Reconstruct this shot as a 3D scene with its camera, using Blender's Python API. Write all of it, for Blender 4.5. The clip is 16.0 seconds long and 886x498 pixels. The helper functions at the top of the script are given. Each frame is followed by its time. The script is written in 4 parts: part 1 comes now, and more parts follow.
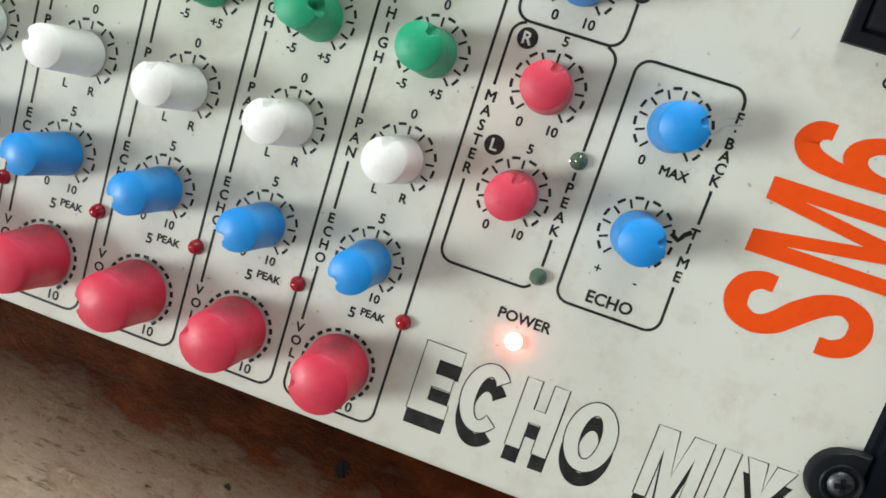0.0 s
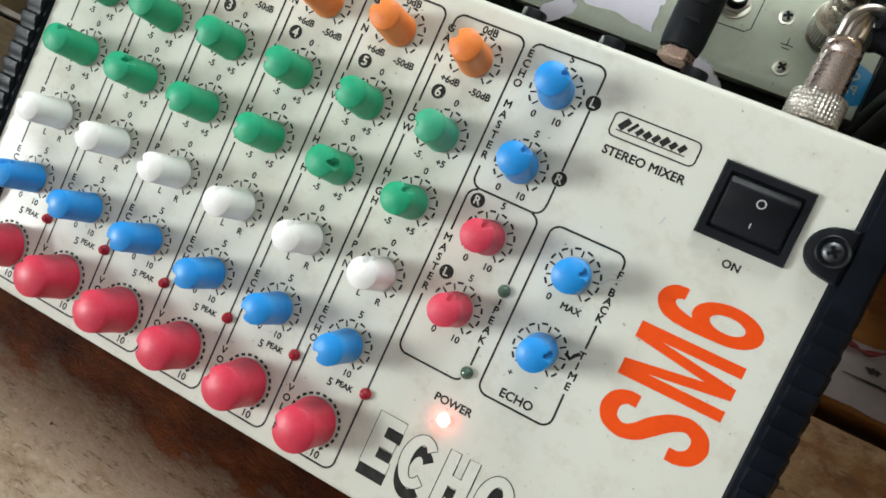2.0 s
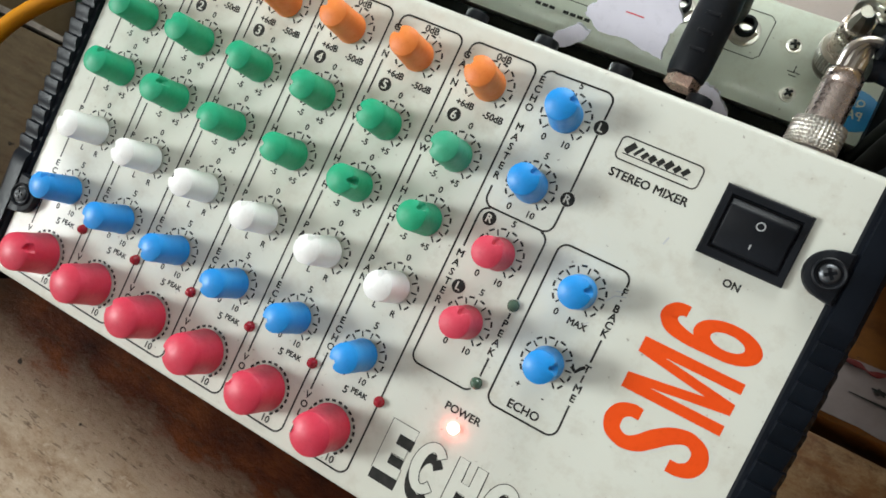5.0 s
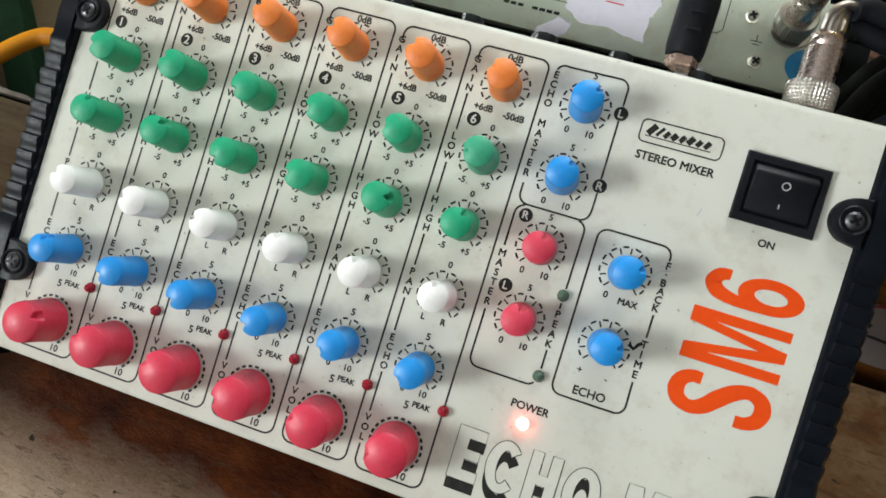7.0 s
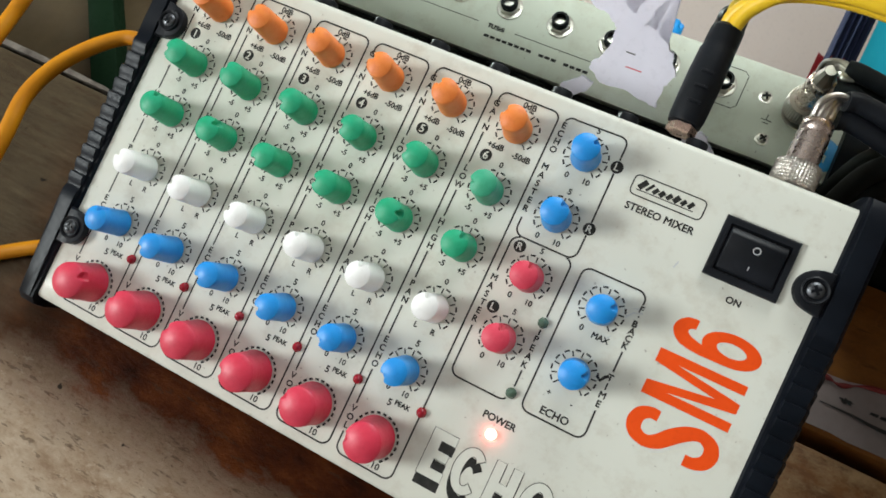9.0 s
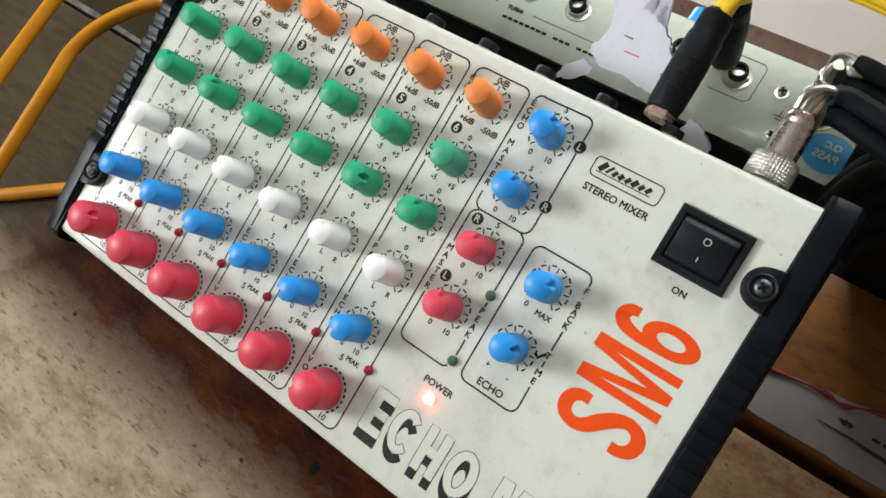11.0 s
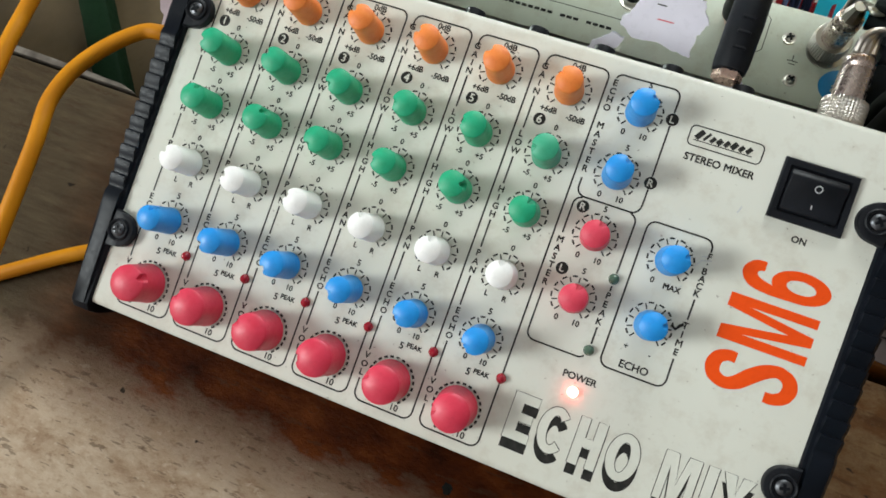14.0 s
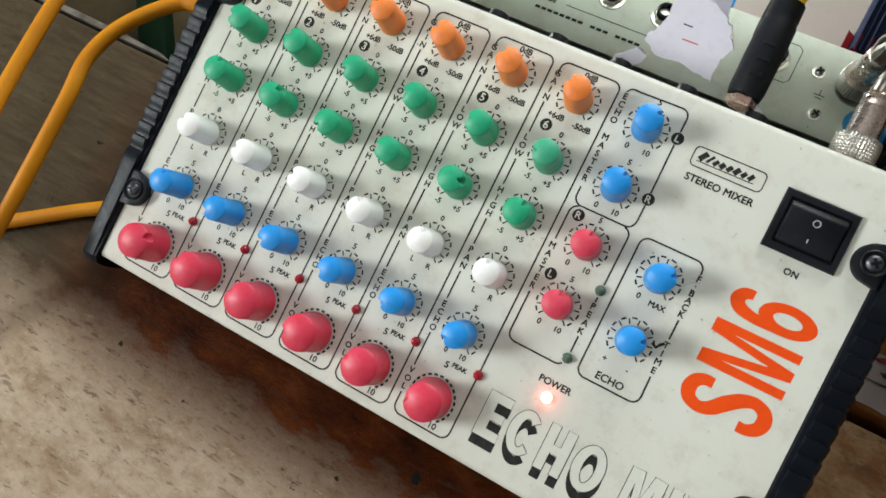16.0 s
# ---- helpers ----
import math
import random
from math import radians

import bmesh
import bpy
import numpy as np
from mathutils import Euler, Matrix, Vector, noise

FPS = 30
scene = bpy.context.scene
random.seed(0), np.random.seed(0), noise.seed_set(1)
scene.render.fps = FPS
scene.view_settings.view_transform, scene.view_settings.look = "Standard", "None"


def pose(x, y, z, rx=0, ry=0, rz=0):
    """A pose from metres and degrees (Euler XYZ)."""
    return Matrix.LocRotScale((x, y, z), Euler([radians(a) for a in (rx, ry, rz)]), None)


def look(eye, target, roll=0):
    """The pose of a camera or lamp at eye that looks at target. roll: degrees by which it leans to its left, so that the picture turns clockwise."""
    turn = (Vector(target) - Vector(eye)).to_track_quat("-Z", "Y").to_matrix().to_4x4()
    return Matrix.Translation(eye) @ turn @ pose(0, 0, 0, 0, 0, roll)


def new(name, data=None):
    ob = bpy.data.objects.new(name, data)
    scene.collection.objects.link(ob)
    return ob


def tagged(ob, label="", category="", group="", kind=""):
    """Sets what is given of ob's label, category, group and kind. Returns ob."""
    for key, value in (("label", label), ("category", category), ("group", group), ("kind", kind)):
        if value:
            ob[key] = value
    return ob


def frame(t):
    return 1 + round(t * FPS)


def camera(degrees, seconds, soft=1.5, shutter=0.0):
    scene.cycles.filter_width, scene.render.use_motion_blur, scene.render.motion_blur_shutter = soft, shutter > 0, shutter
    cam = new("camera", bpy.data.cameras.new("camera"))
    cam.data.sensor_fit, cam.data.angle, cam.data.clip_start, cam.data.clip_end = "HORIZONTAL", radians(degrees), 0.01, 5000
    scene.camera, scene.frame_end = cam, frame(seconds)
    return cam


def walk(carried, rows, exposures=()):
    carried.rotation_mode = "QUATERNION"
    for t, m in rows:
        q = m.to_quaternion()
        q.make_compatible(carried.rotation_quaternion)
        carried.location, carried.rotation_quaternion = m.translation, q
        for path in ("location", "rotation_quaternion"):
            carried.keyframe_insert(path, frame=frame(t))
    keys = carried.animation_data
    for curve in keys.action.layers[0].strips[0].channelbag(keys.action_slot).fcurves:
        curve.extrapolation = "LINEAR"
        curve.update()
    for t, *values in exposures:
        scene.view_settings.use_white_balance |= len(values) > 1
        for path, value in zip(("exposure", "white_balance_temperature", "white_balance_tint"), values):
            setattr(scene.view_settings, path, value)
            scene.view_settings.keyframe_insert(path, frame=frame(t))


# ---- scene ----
# Desk-top scene: all small sizes below are given in millimetres of the mixer's sloping panel and turned into metres by MM.
MM = 0.001
SLOPE, RISE = 17.0, 0.0324
PANEL = pose(0, 0, RISE, SLOPE, 0, 0)

# ---------------------------------------------------------------- camera
cam = camera(64.04, 16.0, soft=1.7, shutter=0.0)
ROWS = [
    (0, 0.0215, 0.0502, 0.1588, -8.31, 9.45, 17.97),
    (0.5, 0.0209, 0.0528, 0.1630, -5.26, 8.77, 17.97),
    (1, 0.0240, 0.0548, 0.1664, -3.68, 8.90, 17.54),
    (1.5, 0.0328, 0.0565, 0.1889, -1.03, 12.25, 20.26),
    (2, 0.0572, 0.0666, 0.2105, 2.51, 14.67, 25.35),
    (2.5, 0.0781, 0.0780, 0.2081, 3.86, 15.73, 26.54),
    (3, 0.0798, 0.0798, 0.2088, 4.31, 16.82, 26.84),
    (3.5, 0.0769, 0.0701, 0.2138, 4.36, 17.71, 27.39),
    (5.8, 0.0544, 0.0662, 0.2229, 3.43, 14.66, 23.84),
    (6, 0.0521, 0.0650, 0.2243, 3.20, 14.24, 22.86),
    (6.5, 0.0353, 0.0612, 0.2316, 2.72, 12.24, 20.30),
    (7, 0.0229, 0.0536, 0.2321, 2.22, 9.28, 17.35),
    (7.5, 0.0082, 0.0511, 0.2372, 2.74, 8.50, 17.00),
    (8, 0.0027, 0.0498, 0.2421, 2.60, 7.18, 16.68),
    (8.5, 0.0023, 0.0492, 0.2528, 5.32, 8.54, 18.43),
    (9, 0.0442, 0.0520, 0.2543, 6.96, 12.08, 25.68),
    (9.5, 0.0746, 0.0607, 0.2553, 8.50, 16.25, 31.28),
    (9.7, 0.0835, 0.0584, 0.2536, 8.68, 16.83, 31.89),
    (11.8, 0.0975, 0.0738, 0.2417, 8.43, 20.93, 32.93),
    (12, 0.0927, 0.0722, 0.2437, 8.46, 20.30, 33.23),
    (12.5, 0.0846, 0.0656, 0.2602, 8.09, 19.99, 31.82),
    (13, 0.0655, 0.0551, 0.2683, 7.10, 17.07, 29.43),
    (13.5, 0.0511, 0.0456, 0.2640, 4.63, 13.53, 23.61),
    (14, 0.0126, 0.0387, 0.2630, 3.40, 10.10, 19.98),
    (14.5, -0.0119, 0.0305, 0.2488, 1.69, 5.25, 15.76),
    (15, -0.0047, 0.0341, 0.2400, 1.65, 5.84, 16.09),
    (15.5, 0.0156, 0.0356, 0.2503, 2.87, 8.70, 20.70),
    (16, 0.0314, 0.0416, 0.2629, 5.21, 12.92, 26.93),
]
walk(cam, [(t, PANEL @ pose(x, y, z, rx, ry, rz)) for t, x, y, z, rx, ry, rz in ROWS], exposures=[(0.0, -0.13), (0.5, -0.14), (1.5, -0.07), (2.5, -0.06), (3.5, -0.04), (7.5, -0.16), (8.5, -0.19), (9.5, -0.07), (12.0, -0.03), (14.0, -0.14), (16.0, -0.10)])

# ---------------------------------------------------------------- light
world = bpy.data.worlds.new("sky")
scene.world = world
world.use_nodes = True
wn = world.node_tree.nodes
sky = wn.new("ShaderNodeTexSky")
sky.sky_type = "NISHITA"
sky.sun_disc = False
sky.sun_elevation = radians(38)
sky.sun_rotation = radians(-60)
world.node_tree.links.new(sky.outputs[0], wn["Background"].inputs[0])
wn["Background"].inputs[1].default_value = 0.1


def area_light(name, eye, target, width, height, power, colour):
    data = bpy.data.lights.new(name, "AREA")
    data.shape, data.size, data.size_y, data.energy, data.color = "RECTANGLE", width, height, power, colour
    ob = new(name, data)
    ob.matrix_world = look(eye, target)
    return ob


area_light("west_window_daylight", (-2.58, -1.38, 1.74), (-0.1, 0.0, 0.1), 0.95, 0.85, 106.0, (0.935, 1.0, 0.98))
area_light("north_window_daylight", (-0.05, 1.56, 0.86), (-0.05, 0.1, 0.0), 1.1, 0.85, 37.0, (0.94, 1.0, 0.975))
# weak fill lamp added on the south side, out of view
area_light("south_fill_light", (-0.9, -2.56, 1.72), (0.0, 0.0, 0.3), 1.0, 0.85, 3.0, (0.97, 1.0, 0.96))


# ---------------------------------------------------------------- materials
def principled(name, colour, rough=0.5, metal=0.0, coat=0.0, spec=0.5):
    m = bpy.data.materials.new(name)
    m.use_nodes = True
    b = m.node_tree.nodes["Principled BSDF"]
    b.inputs["Base Color"].default_value = (*colour, 1)
    b.inputs["Roughness"].default_value = rough
    b.inputs["Metallic"].default_value = metal
    b.inputs["Coat Weight"].default_value = coat
    b.inputs["Specular IOR Level"].default_value = spec
    return m


def node(m, kind, **values):
    n = m.node_tree.nodes.new(kind)
    for key, value in values.items():
        n.inputs[key].default_value = value
    return n


def link(m, a, b):
    m.node_tree.links.new(a, b)


def noise_tex(m, scale, detail=4.0, rough=0.55, stretch=(1, 1, 1)):
    co = m.node_tree.nodes.new("ShaderNodeTexCoord")
    mp = m.node_tree.nodes.new("ShaderNodeMapping")
    mp.inputs["Scale"].default_value = stretch
    link(m, co.outputs["Object"], mp.inputs["Vector"])
    n = node(m, "ShaderNodeTexNoise", Scale=scale, Detail=detail, Roughness=rough)
    link(m, mp.outputs[0], n.inputs["Vector"])
    return n


def ramp(m, source, stops):
    r = m.node_tree.nodes.new("ShaderNodeValToRGB")
    el = r.color_ramp.elements
    while len(el) < len(stops):
        el.new(0.5)
    for e, (at, colour) in zip(el, stops):
        e.position, e.color = at, (*colour, 1)
    link(m, source, r.inputs[0])
    return r


def mix(m, a, b, factor, mode="MIX"):
    n = m.node_tree.nodes.new("ShaderNodeMix")
    n.data_type, n.blend_type = "RGBA", mode
    for socket, value in ((n.inputs[0], factor), (n.inputs[6], a), (n.inputs[7], b)):
        if hasattr(value, "node"):
            link(m, value, socket)
        elif isinstance(value, tuple):
            socket.default_value = (*value, 1)
        else:
            socket.default_value = value
    return n.outputs[2]


def bsdf(m):
    return m.node_tree.nodes["Principled BSDF"]


def bump(m, source, strength, distance):
    n = node(m, "ShaderNodeBump", Strength=strength, Distance=distance)
    link(m, source, n.inputs["Height"])
    link(m, n.outputs[0], bsdf(m).inputs["Normal"])


def speckled(name, colour, other, rough, scale, fine, bump_depth=0.0, metal=0.0, coat=0.0, low=0.35, high=0.65, spec=0.5):
    """Two scales of variation between two close colours, with uneven gloss."""
    m = principled(name, colour, rough, metal, coat)
    big, small = noise_tex(m, scale, 3), noise_tex(m, fine, 5)
    a = ramp(m, big.outputs[0], [(low, colour), (high, other)])
    b = mix(m, a.outputs[0], tuple(0.8 * c for c in colour), ramp(m, small.outputs[0], [(0.55, (0, 0, 0)), (0.8, (0.5, 0.5, 0.5))]).outputs[0])
    link(m, b, bsdf(m).inputs["Base Color"])
    r = ramp(m, small.outputs[0], [(0.3, (rough * 0.85,) * 3), (0.7, (min(1, rough * 1.2),) * 3)])
    link(m, r.outputs[0], bsdf(m).inputs["Roughness"])
    if bump_depth:
        bump(m, small.outputs[0], 0.5, bump_depth)
    bsdf(m).inputs["Specular IOR Level"].default_value = spec
    return m


def paint_material():
    """Cream powder coat with grime, handling marks and a few dark flecks."""
    m = principled("cream_paint", (0.66, 0.66, 0.585), 0.42)
    big, mid, fine = noise_tex(m, 14, 4), noise_tex(m, 70, 5, 0.7), noise_tex(m, 900, 2)
    a = ramp(m, big.outputs[0], [(0.35, (0.672, 0.676, 0.610)), (0.65, (0.632, 0.626, 0.555))])
    grime = ramp(m, mid.outputs[0], [(0.50, (0, 0, 0)), (0.72, (0.5, 0.5, 0.5))])
    c = mix(m, a.outputs[0], (0.49, 0.44, 0.365), grime.outputs[0])
    flecks = noise_tex(m, 560, 2, 0.4)
    f = ramp(m, flecks.outputs[0], [(0.73, (0, 0, 0)), (0.765, (0.6, 0.6, 0.6))])
    c = mix(m, c, (0.22, 0.19, 0.16), f.outputs[0])
    link(m, c, bsdf(m).inputs["Base Color"])
    r = ramp(m, mid.outputs[0], [(0.3, (0.42,) * 3), (0.75, (0.60,) * 3)])
    link(m, r.outputs[0], bsdf(m).inputs["Roughness"])
    bump(m, fine.outputs[0], 0.25, 0.00008)
    bsdf(m).inputs["Coat Weight"].default_value = 0.22
    bsdf(m).inputs["Coat Roughness"].default_value = 0.07
    bsdf(m).inputs["Specular IOR Level"].default_value = 0.1
    return m


def wood_material(name, dark, mid, pale, gloss=0.35, stretch=(1, 6, 1)):
    """Varnished board with streaky grain, worn pale patches and dark specks."""
    m = principled(name, mid, gloss)
    grain = noise_tex(m, 16, 8, 0.65, stretch)
    wear = noise_tex(m, 34, 12, 0.78, (1.0, 1.5, 1))
    blot = noise_tex(m, 6, 3, 0.5)
    specks = noise_tex(m, 120, 4, 0.7, (1, 1.9, 1))
    fine = noise_tex(m, 420, 4, 0.7)
    scratch = noise_tex(m, 46, 6, 0.6, (1.0, 7.0, 1))
    scratch.inputs["Vector"].links[0].from_node.inputs["Rotation"].default_value = (0, 0, radians(28))
    chip = noise_tex(m, 75, 5, 0.65, (2.4, 1.0, 1))
    a = ramp(m, grain.outputs[0], [(0.32, dark), (0.52, mid), (0.75, tuple(1.1 * c for c in mid))])
    amount = ramp(m, wear.outputs[0], [(0.42, (0, 0, 0)), (0.60, (0.85, 0.85, 0.85))]).outputs[0]
    b = mix(m, a.outputs[0], pale, amount)
    b = mix(m, b, tuple(0.62 * c for c in mid), ramp(m, blot.outputs[0], [(0.45, (0, 0, 0)), (0.7, (0.6, 0.6, 0.6))]).outputs[0])
    b = mix(m, b, tuple(0.5 * c for c in mid), ramp(m, scratch.outputs[0], [(0.60, (0, 0, 0)), (0.66, (0.65, 0.65, 0.65))]).outputs[0])
    b = mix(m, b, tuple(min(1, 1.25 * c) for c in pale), ramp(m, chip.outputs[0], [(0.63, (0, 0, 0)), (0.70, (0.45, 0.45, 0.45))]).outputs[0])
    b = mix(m, b, (0.03, 0.018, 0.012), ramp(m, specks.outputs[0], [(0.64, (0, 0, 0)), (0.70, (0.85, 0.85, 0.85))]).outputs[0])
    b = mix(m, b, tuple(min(1, 1.5 * c) for c in pale), ramp(m, fine.outputs[0], [(0.62, (0, 0, 0)), (0.8, (0.35, 0.35, 0.35))]).outputs[0])
    link(m, b, bsdf(m).inputs["Base Color"])
    r = ramp(m, wear.outputs[0], [(0.35, (gloss * 0.8,) * 3), (0.7, (min(1, gloss * 1.7),) * 3)])
    link(m, r.outputs[0], bsdf(m).inputs["Roughness"])
    bump(m, specks.outputs[0], 0.35, 0.0006)
    return m


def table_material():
    """Old varnished top: dull grey-brown at the back, intact red-brown varnish by the mixer with its front shadow put
    into the colour, rubbed to pale bare wood along the front.
    """
    m = principled("worn_shaded_table_wood", (0.12, 0.06, 0.03), 0.4)
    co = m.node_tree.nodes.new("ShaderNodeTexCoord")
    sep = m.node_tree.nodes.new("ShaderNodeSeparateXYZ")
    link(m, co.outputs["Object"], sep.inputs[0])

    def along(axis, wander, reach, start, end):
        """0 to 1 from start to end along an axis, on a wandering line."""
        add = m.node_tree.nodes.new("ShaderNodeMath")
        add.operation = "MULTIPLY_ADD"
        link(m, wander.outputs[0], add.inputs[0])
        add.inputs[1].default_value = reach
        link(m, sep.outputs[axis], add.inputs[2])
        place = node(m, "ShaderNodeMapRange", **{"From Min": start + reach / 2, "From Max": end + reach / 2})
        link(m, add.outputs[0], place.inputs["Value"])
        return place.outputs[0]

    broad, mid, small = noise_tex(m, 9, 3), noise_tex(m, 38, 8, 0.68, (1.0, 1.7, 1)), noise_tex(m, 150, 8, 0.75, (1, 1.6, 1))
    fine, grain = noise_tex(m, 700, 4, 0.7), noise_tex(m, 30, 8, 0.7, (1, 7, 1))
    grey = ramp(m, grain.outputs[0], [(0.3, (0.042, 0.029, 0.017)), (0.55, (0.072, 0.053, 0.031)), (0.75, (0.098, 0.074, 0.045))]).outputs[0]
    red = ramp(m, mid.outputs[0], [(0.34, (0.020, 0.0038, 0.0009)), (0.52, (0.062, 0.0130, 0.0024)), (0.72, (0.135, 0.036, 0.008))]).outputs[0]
    varnish_and_shadow = mix(m, grey, red, along("X", broad, 0.08, -0.225, -0.165))
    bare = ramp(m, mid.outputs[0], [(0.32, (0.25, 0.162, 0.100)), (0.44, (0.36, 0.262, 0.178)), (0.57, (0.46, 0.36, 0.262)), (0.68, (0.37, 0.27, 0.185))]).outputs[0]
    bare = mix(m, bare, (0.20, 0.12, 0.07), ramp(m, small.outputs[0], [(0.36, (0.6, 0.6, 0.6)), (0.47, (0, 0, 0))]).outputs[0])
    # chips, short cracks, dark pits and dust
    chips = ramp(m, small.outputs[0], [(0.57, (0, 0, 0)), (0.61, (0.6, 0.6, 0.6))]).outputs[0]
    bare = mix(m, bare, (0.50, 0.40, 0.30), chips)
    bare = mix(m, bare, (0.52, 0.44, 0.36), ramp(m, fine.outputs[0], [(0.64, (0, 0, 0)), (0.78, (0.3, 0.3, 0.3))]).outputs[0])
    varnish_and_shadow = mix(m, varnish_and_shadow, (0.20, 0.14, 0.10), ramp(m, fine.outputs[0], [(0.70, (0, 0, 0)), (0.80, (0.15, 0.15, 0.15))]).outputs[0])
    # dark strip along the mixer: intact varnish, with the cast shadow coloured in
    c = mix(m, bare, varnish_and_shadow, along("Y", mid, 0.045, -0.078, -0.046))
    for turn, stretch in ((-38, (1.0, 4.0, 1)), (-58, (1.0, 5.0, 1)), (75, (1.0, 7.0, 1))):
        line = noise_tex(m, 52, 4, 0.6, stretch)
        line.inputs["Vector"].links[0].from_node.inputs["Rotation"].default_value = (0, 0, radians(turn))
        thin = ramp(m, line.outputs[0], [(0.640, (0, 0, 0)), (0.652, (0.5, 0.5, 0.5)), (0.690, (0.5, 0.5, 0.5)), (0.705, (0, 0, 0))]).outputs[0]
        c = mix(m, c, (0.045, 0.022, 0.012), thin)
    pits = noise_tex(m, 95, 3, 0.6)
    c = mix(m, c, (0.012, 0.009, 0.007), ramp(m, pits.outputs[0], [(0.695, (0, 0, 0)), (0.72, (0.9, 0.9, 0.9))]).outputs[0])
    link(m, c, bsdf(m).inputs["Base Color"])
    r = ramp(m, small.outputs[0], [(0.35, (0.32,) * 3), (0.7, (0.62,) * 3)])
    link(m, r.outputs[0], bsdf(m).inputs["Roughness"])
    bsdf(m).inputs["Specular IOR Level"].default_value = 0.07
    bump(m, small.outputs[0], 0.7, 0.0010)
    return m


CREAM = paint_material()
INK = speckled("black_print", (0.012, 0.012, 0.011), (0.028, 0.026, 0.024), 0.5, 300, 1500, spec=0.25)
ORANGE_INK = speckled("orange_print", (0.84, 0.080, 0.005), (0.79, 0.070, 0.005), 0.55, 60, 500, spec=0.2)
PALE_INK = speckled("cream_print", (0.665, 0.668, 0.600), (0.63, 0.63, 0.56), 0.45, 60, 500)


def knob_material(name, colour, other, rough=0.38):
    m = speckled(name, colour, other, rough + 0.10, 160, 700, 0.00004, spec=0.62)
    b = bsdf(m)
    b.inputs["Subsurface Weight"].default_value = 0.12
    b.inputs["Subsurface Radius"].default_value = (0.002, 0.002, 0.002)
    return m


RED = knob_material("red_plastic", (0.64, 0.024, 0.064), (0.67, 0.040, 0.085), 0.36)
PINK = knob_material("faded_red_plastic", (0.66, 0.035, 0.08), (0.69, 0.055, 0.10), 0.42)
BLUE = knob_material("blue_plastic", (0.003, 0.262, 0.72), (0.006, 0.292, 0.76), 0.34)
GREEN = knob_material("green_plastic", (0.002, 0.35, 0.165), (0.005, 0.39, 0.20), 0.4)
PALE_GREEN = knob_material("pale_green_plastic", (0.03, 0.36, 0.20), (0.045, 0.39, 0.225), 0.4)
WHITE = knob_material("white_plastic", (0.90, 0.89, 0.875), (0.87, 0.86, 0.845), 0.36)
ORANGE = knob_material("orange_plastic", (0.82, 0.20, 0.025), (0.85, 0.25, 0.045), 0.42)
BLACK = speckled("black_plastic", (0.005, 0.0058, 0.0082), (0.009, 0.0105, 0.0145), 0.46, 60, 900, 0.00005, spec=0.20)
NAVY = speckled("black_rubber", (0.0030, 0.0042, 0.0070), (0.0060, 0.0082, 0.0130), 0.40, 45, 600, 0.0001, spec=0.13)
GREY_MARK = speckled("grey_print", (0.55, 0.56, 0.57), (0.45, 0.46, 0.47), 0.5, 100, 900)
STEEL = principled("bright_steel", (0.60, 0.57, 0.54), 0.33, 1.0)
_n = noise_tex(STEEL, 120, 3)
link(STEEL, ramp(STEEL, _n.outputs[0], [(0.3, (0.64, 0.61, 0.58)), (0.7, (0.50, 0.45, 0.41))]).outputs[0], bsdf(STEEL).inputs["Base Color"])
COPPER = speckled("copper_ring", (0.80, 0.58, 0.50), (0.70, 0.48, 0.40), 0.28, 90, 900, metal=1.0)
BARREL = speckled("dull_nickel_barrel", (0.72, 0.61, 0.57), (0.60, 0.48, 0.44), 0.27, 70, 700, metal=1.0)
SCREW = speckled("dark_steel_screw", (0.15, 0.155, 0.165), (0.08, 0.083, 0.09), 0.45, 300, 1500, metal=1.0)
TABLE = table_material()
STOOL = wood_material("brown_bench_wood", (0.085, 0.025, 0.004), (0.17, 0.058, 0.009), (0.24, 0.095, 0.02), 0.55)
# front board: scuffs and flecks of its own, brown lightened for the light there
FRONT_BOARD = wood_material("scuffed_lit_bench_wood", (0.14, 0.050, 0.012), (0.28, 0.115, 0.03), (0.54, 0.36, 0.18), 0.55)
bsdf(STOOL).inputs["Specular IOR Level"].default_value = 0.2
CABLE = speckled("orange_yellow_cable", (0.60, 0.235, 0.004), (0.52, 0.19, 0.004), 0.5, 40, 500, 0.00006, spec=0.25)
YELLOW = speckled("yellow_cable", (0.86, 0.56, 0.015), (0.82, 0.50, 0.012), 0.4, 40, 500, 0.00006)
PAPER = speckled("lilac_paper", (0.82, 0.79, 0.91), (0.75, 0.72, 0.83), 0.75, 40, 400, 0.0001)
PINK_PAPER = speckled("pink_paper", (0.34, 0.265, 0.28), (0.27, 0.205, 0.22), 0.75, 40, 400, 0.0001)
PURPLE = speckled("purple_pen", (0.025, 0.012, 0.10), (0.04, 0.018, 0.13), 0.6, 80, 700)
NEWS = speckled("newspaper", (0.28, 0.23, 0.22), (0.21, 0.17, 0.16), 0.8, 25, 300, 0.0001)
RED_EDGE = speckled("dull_red_print", (0.22, 0.018, 0.016), (0.15, 0.014, 0.012), 0.7, 60, 500)
STICKER = speckled("blue_sticker", (0.02, 0.25, 0.62), (0.03, 0.29, 0.66), 0.35, 80, 700)
LED_RED = principled("red_led", (0.32, 0.008, 0.02), 0.12)
LED_GREEN = principled("clear_green_led", (0.10, 0.17, 0.12), 0.12)
LED_GREEN.node_tree.nodes["Principled BSDF"].inputs["Transmission Weight"].default_value = 0.3
LED_LIT = principled("lit_led", (1.0, 0.45, 0.35), 0.2)
bsdf(LED_LIT).inputs["Emission Color"].default_value = (1.0, 0.11, 0.09, 1)
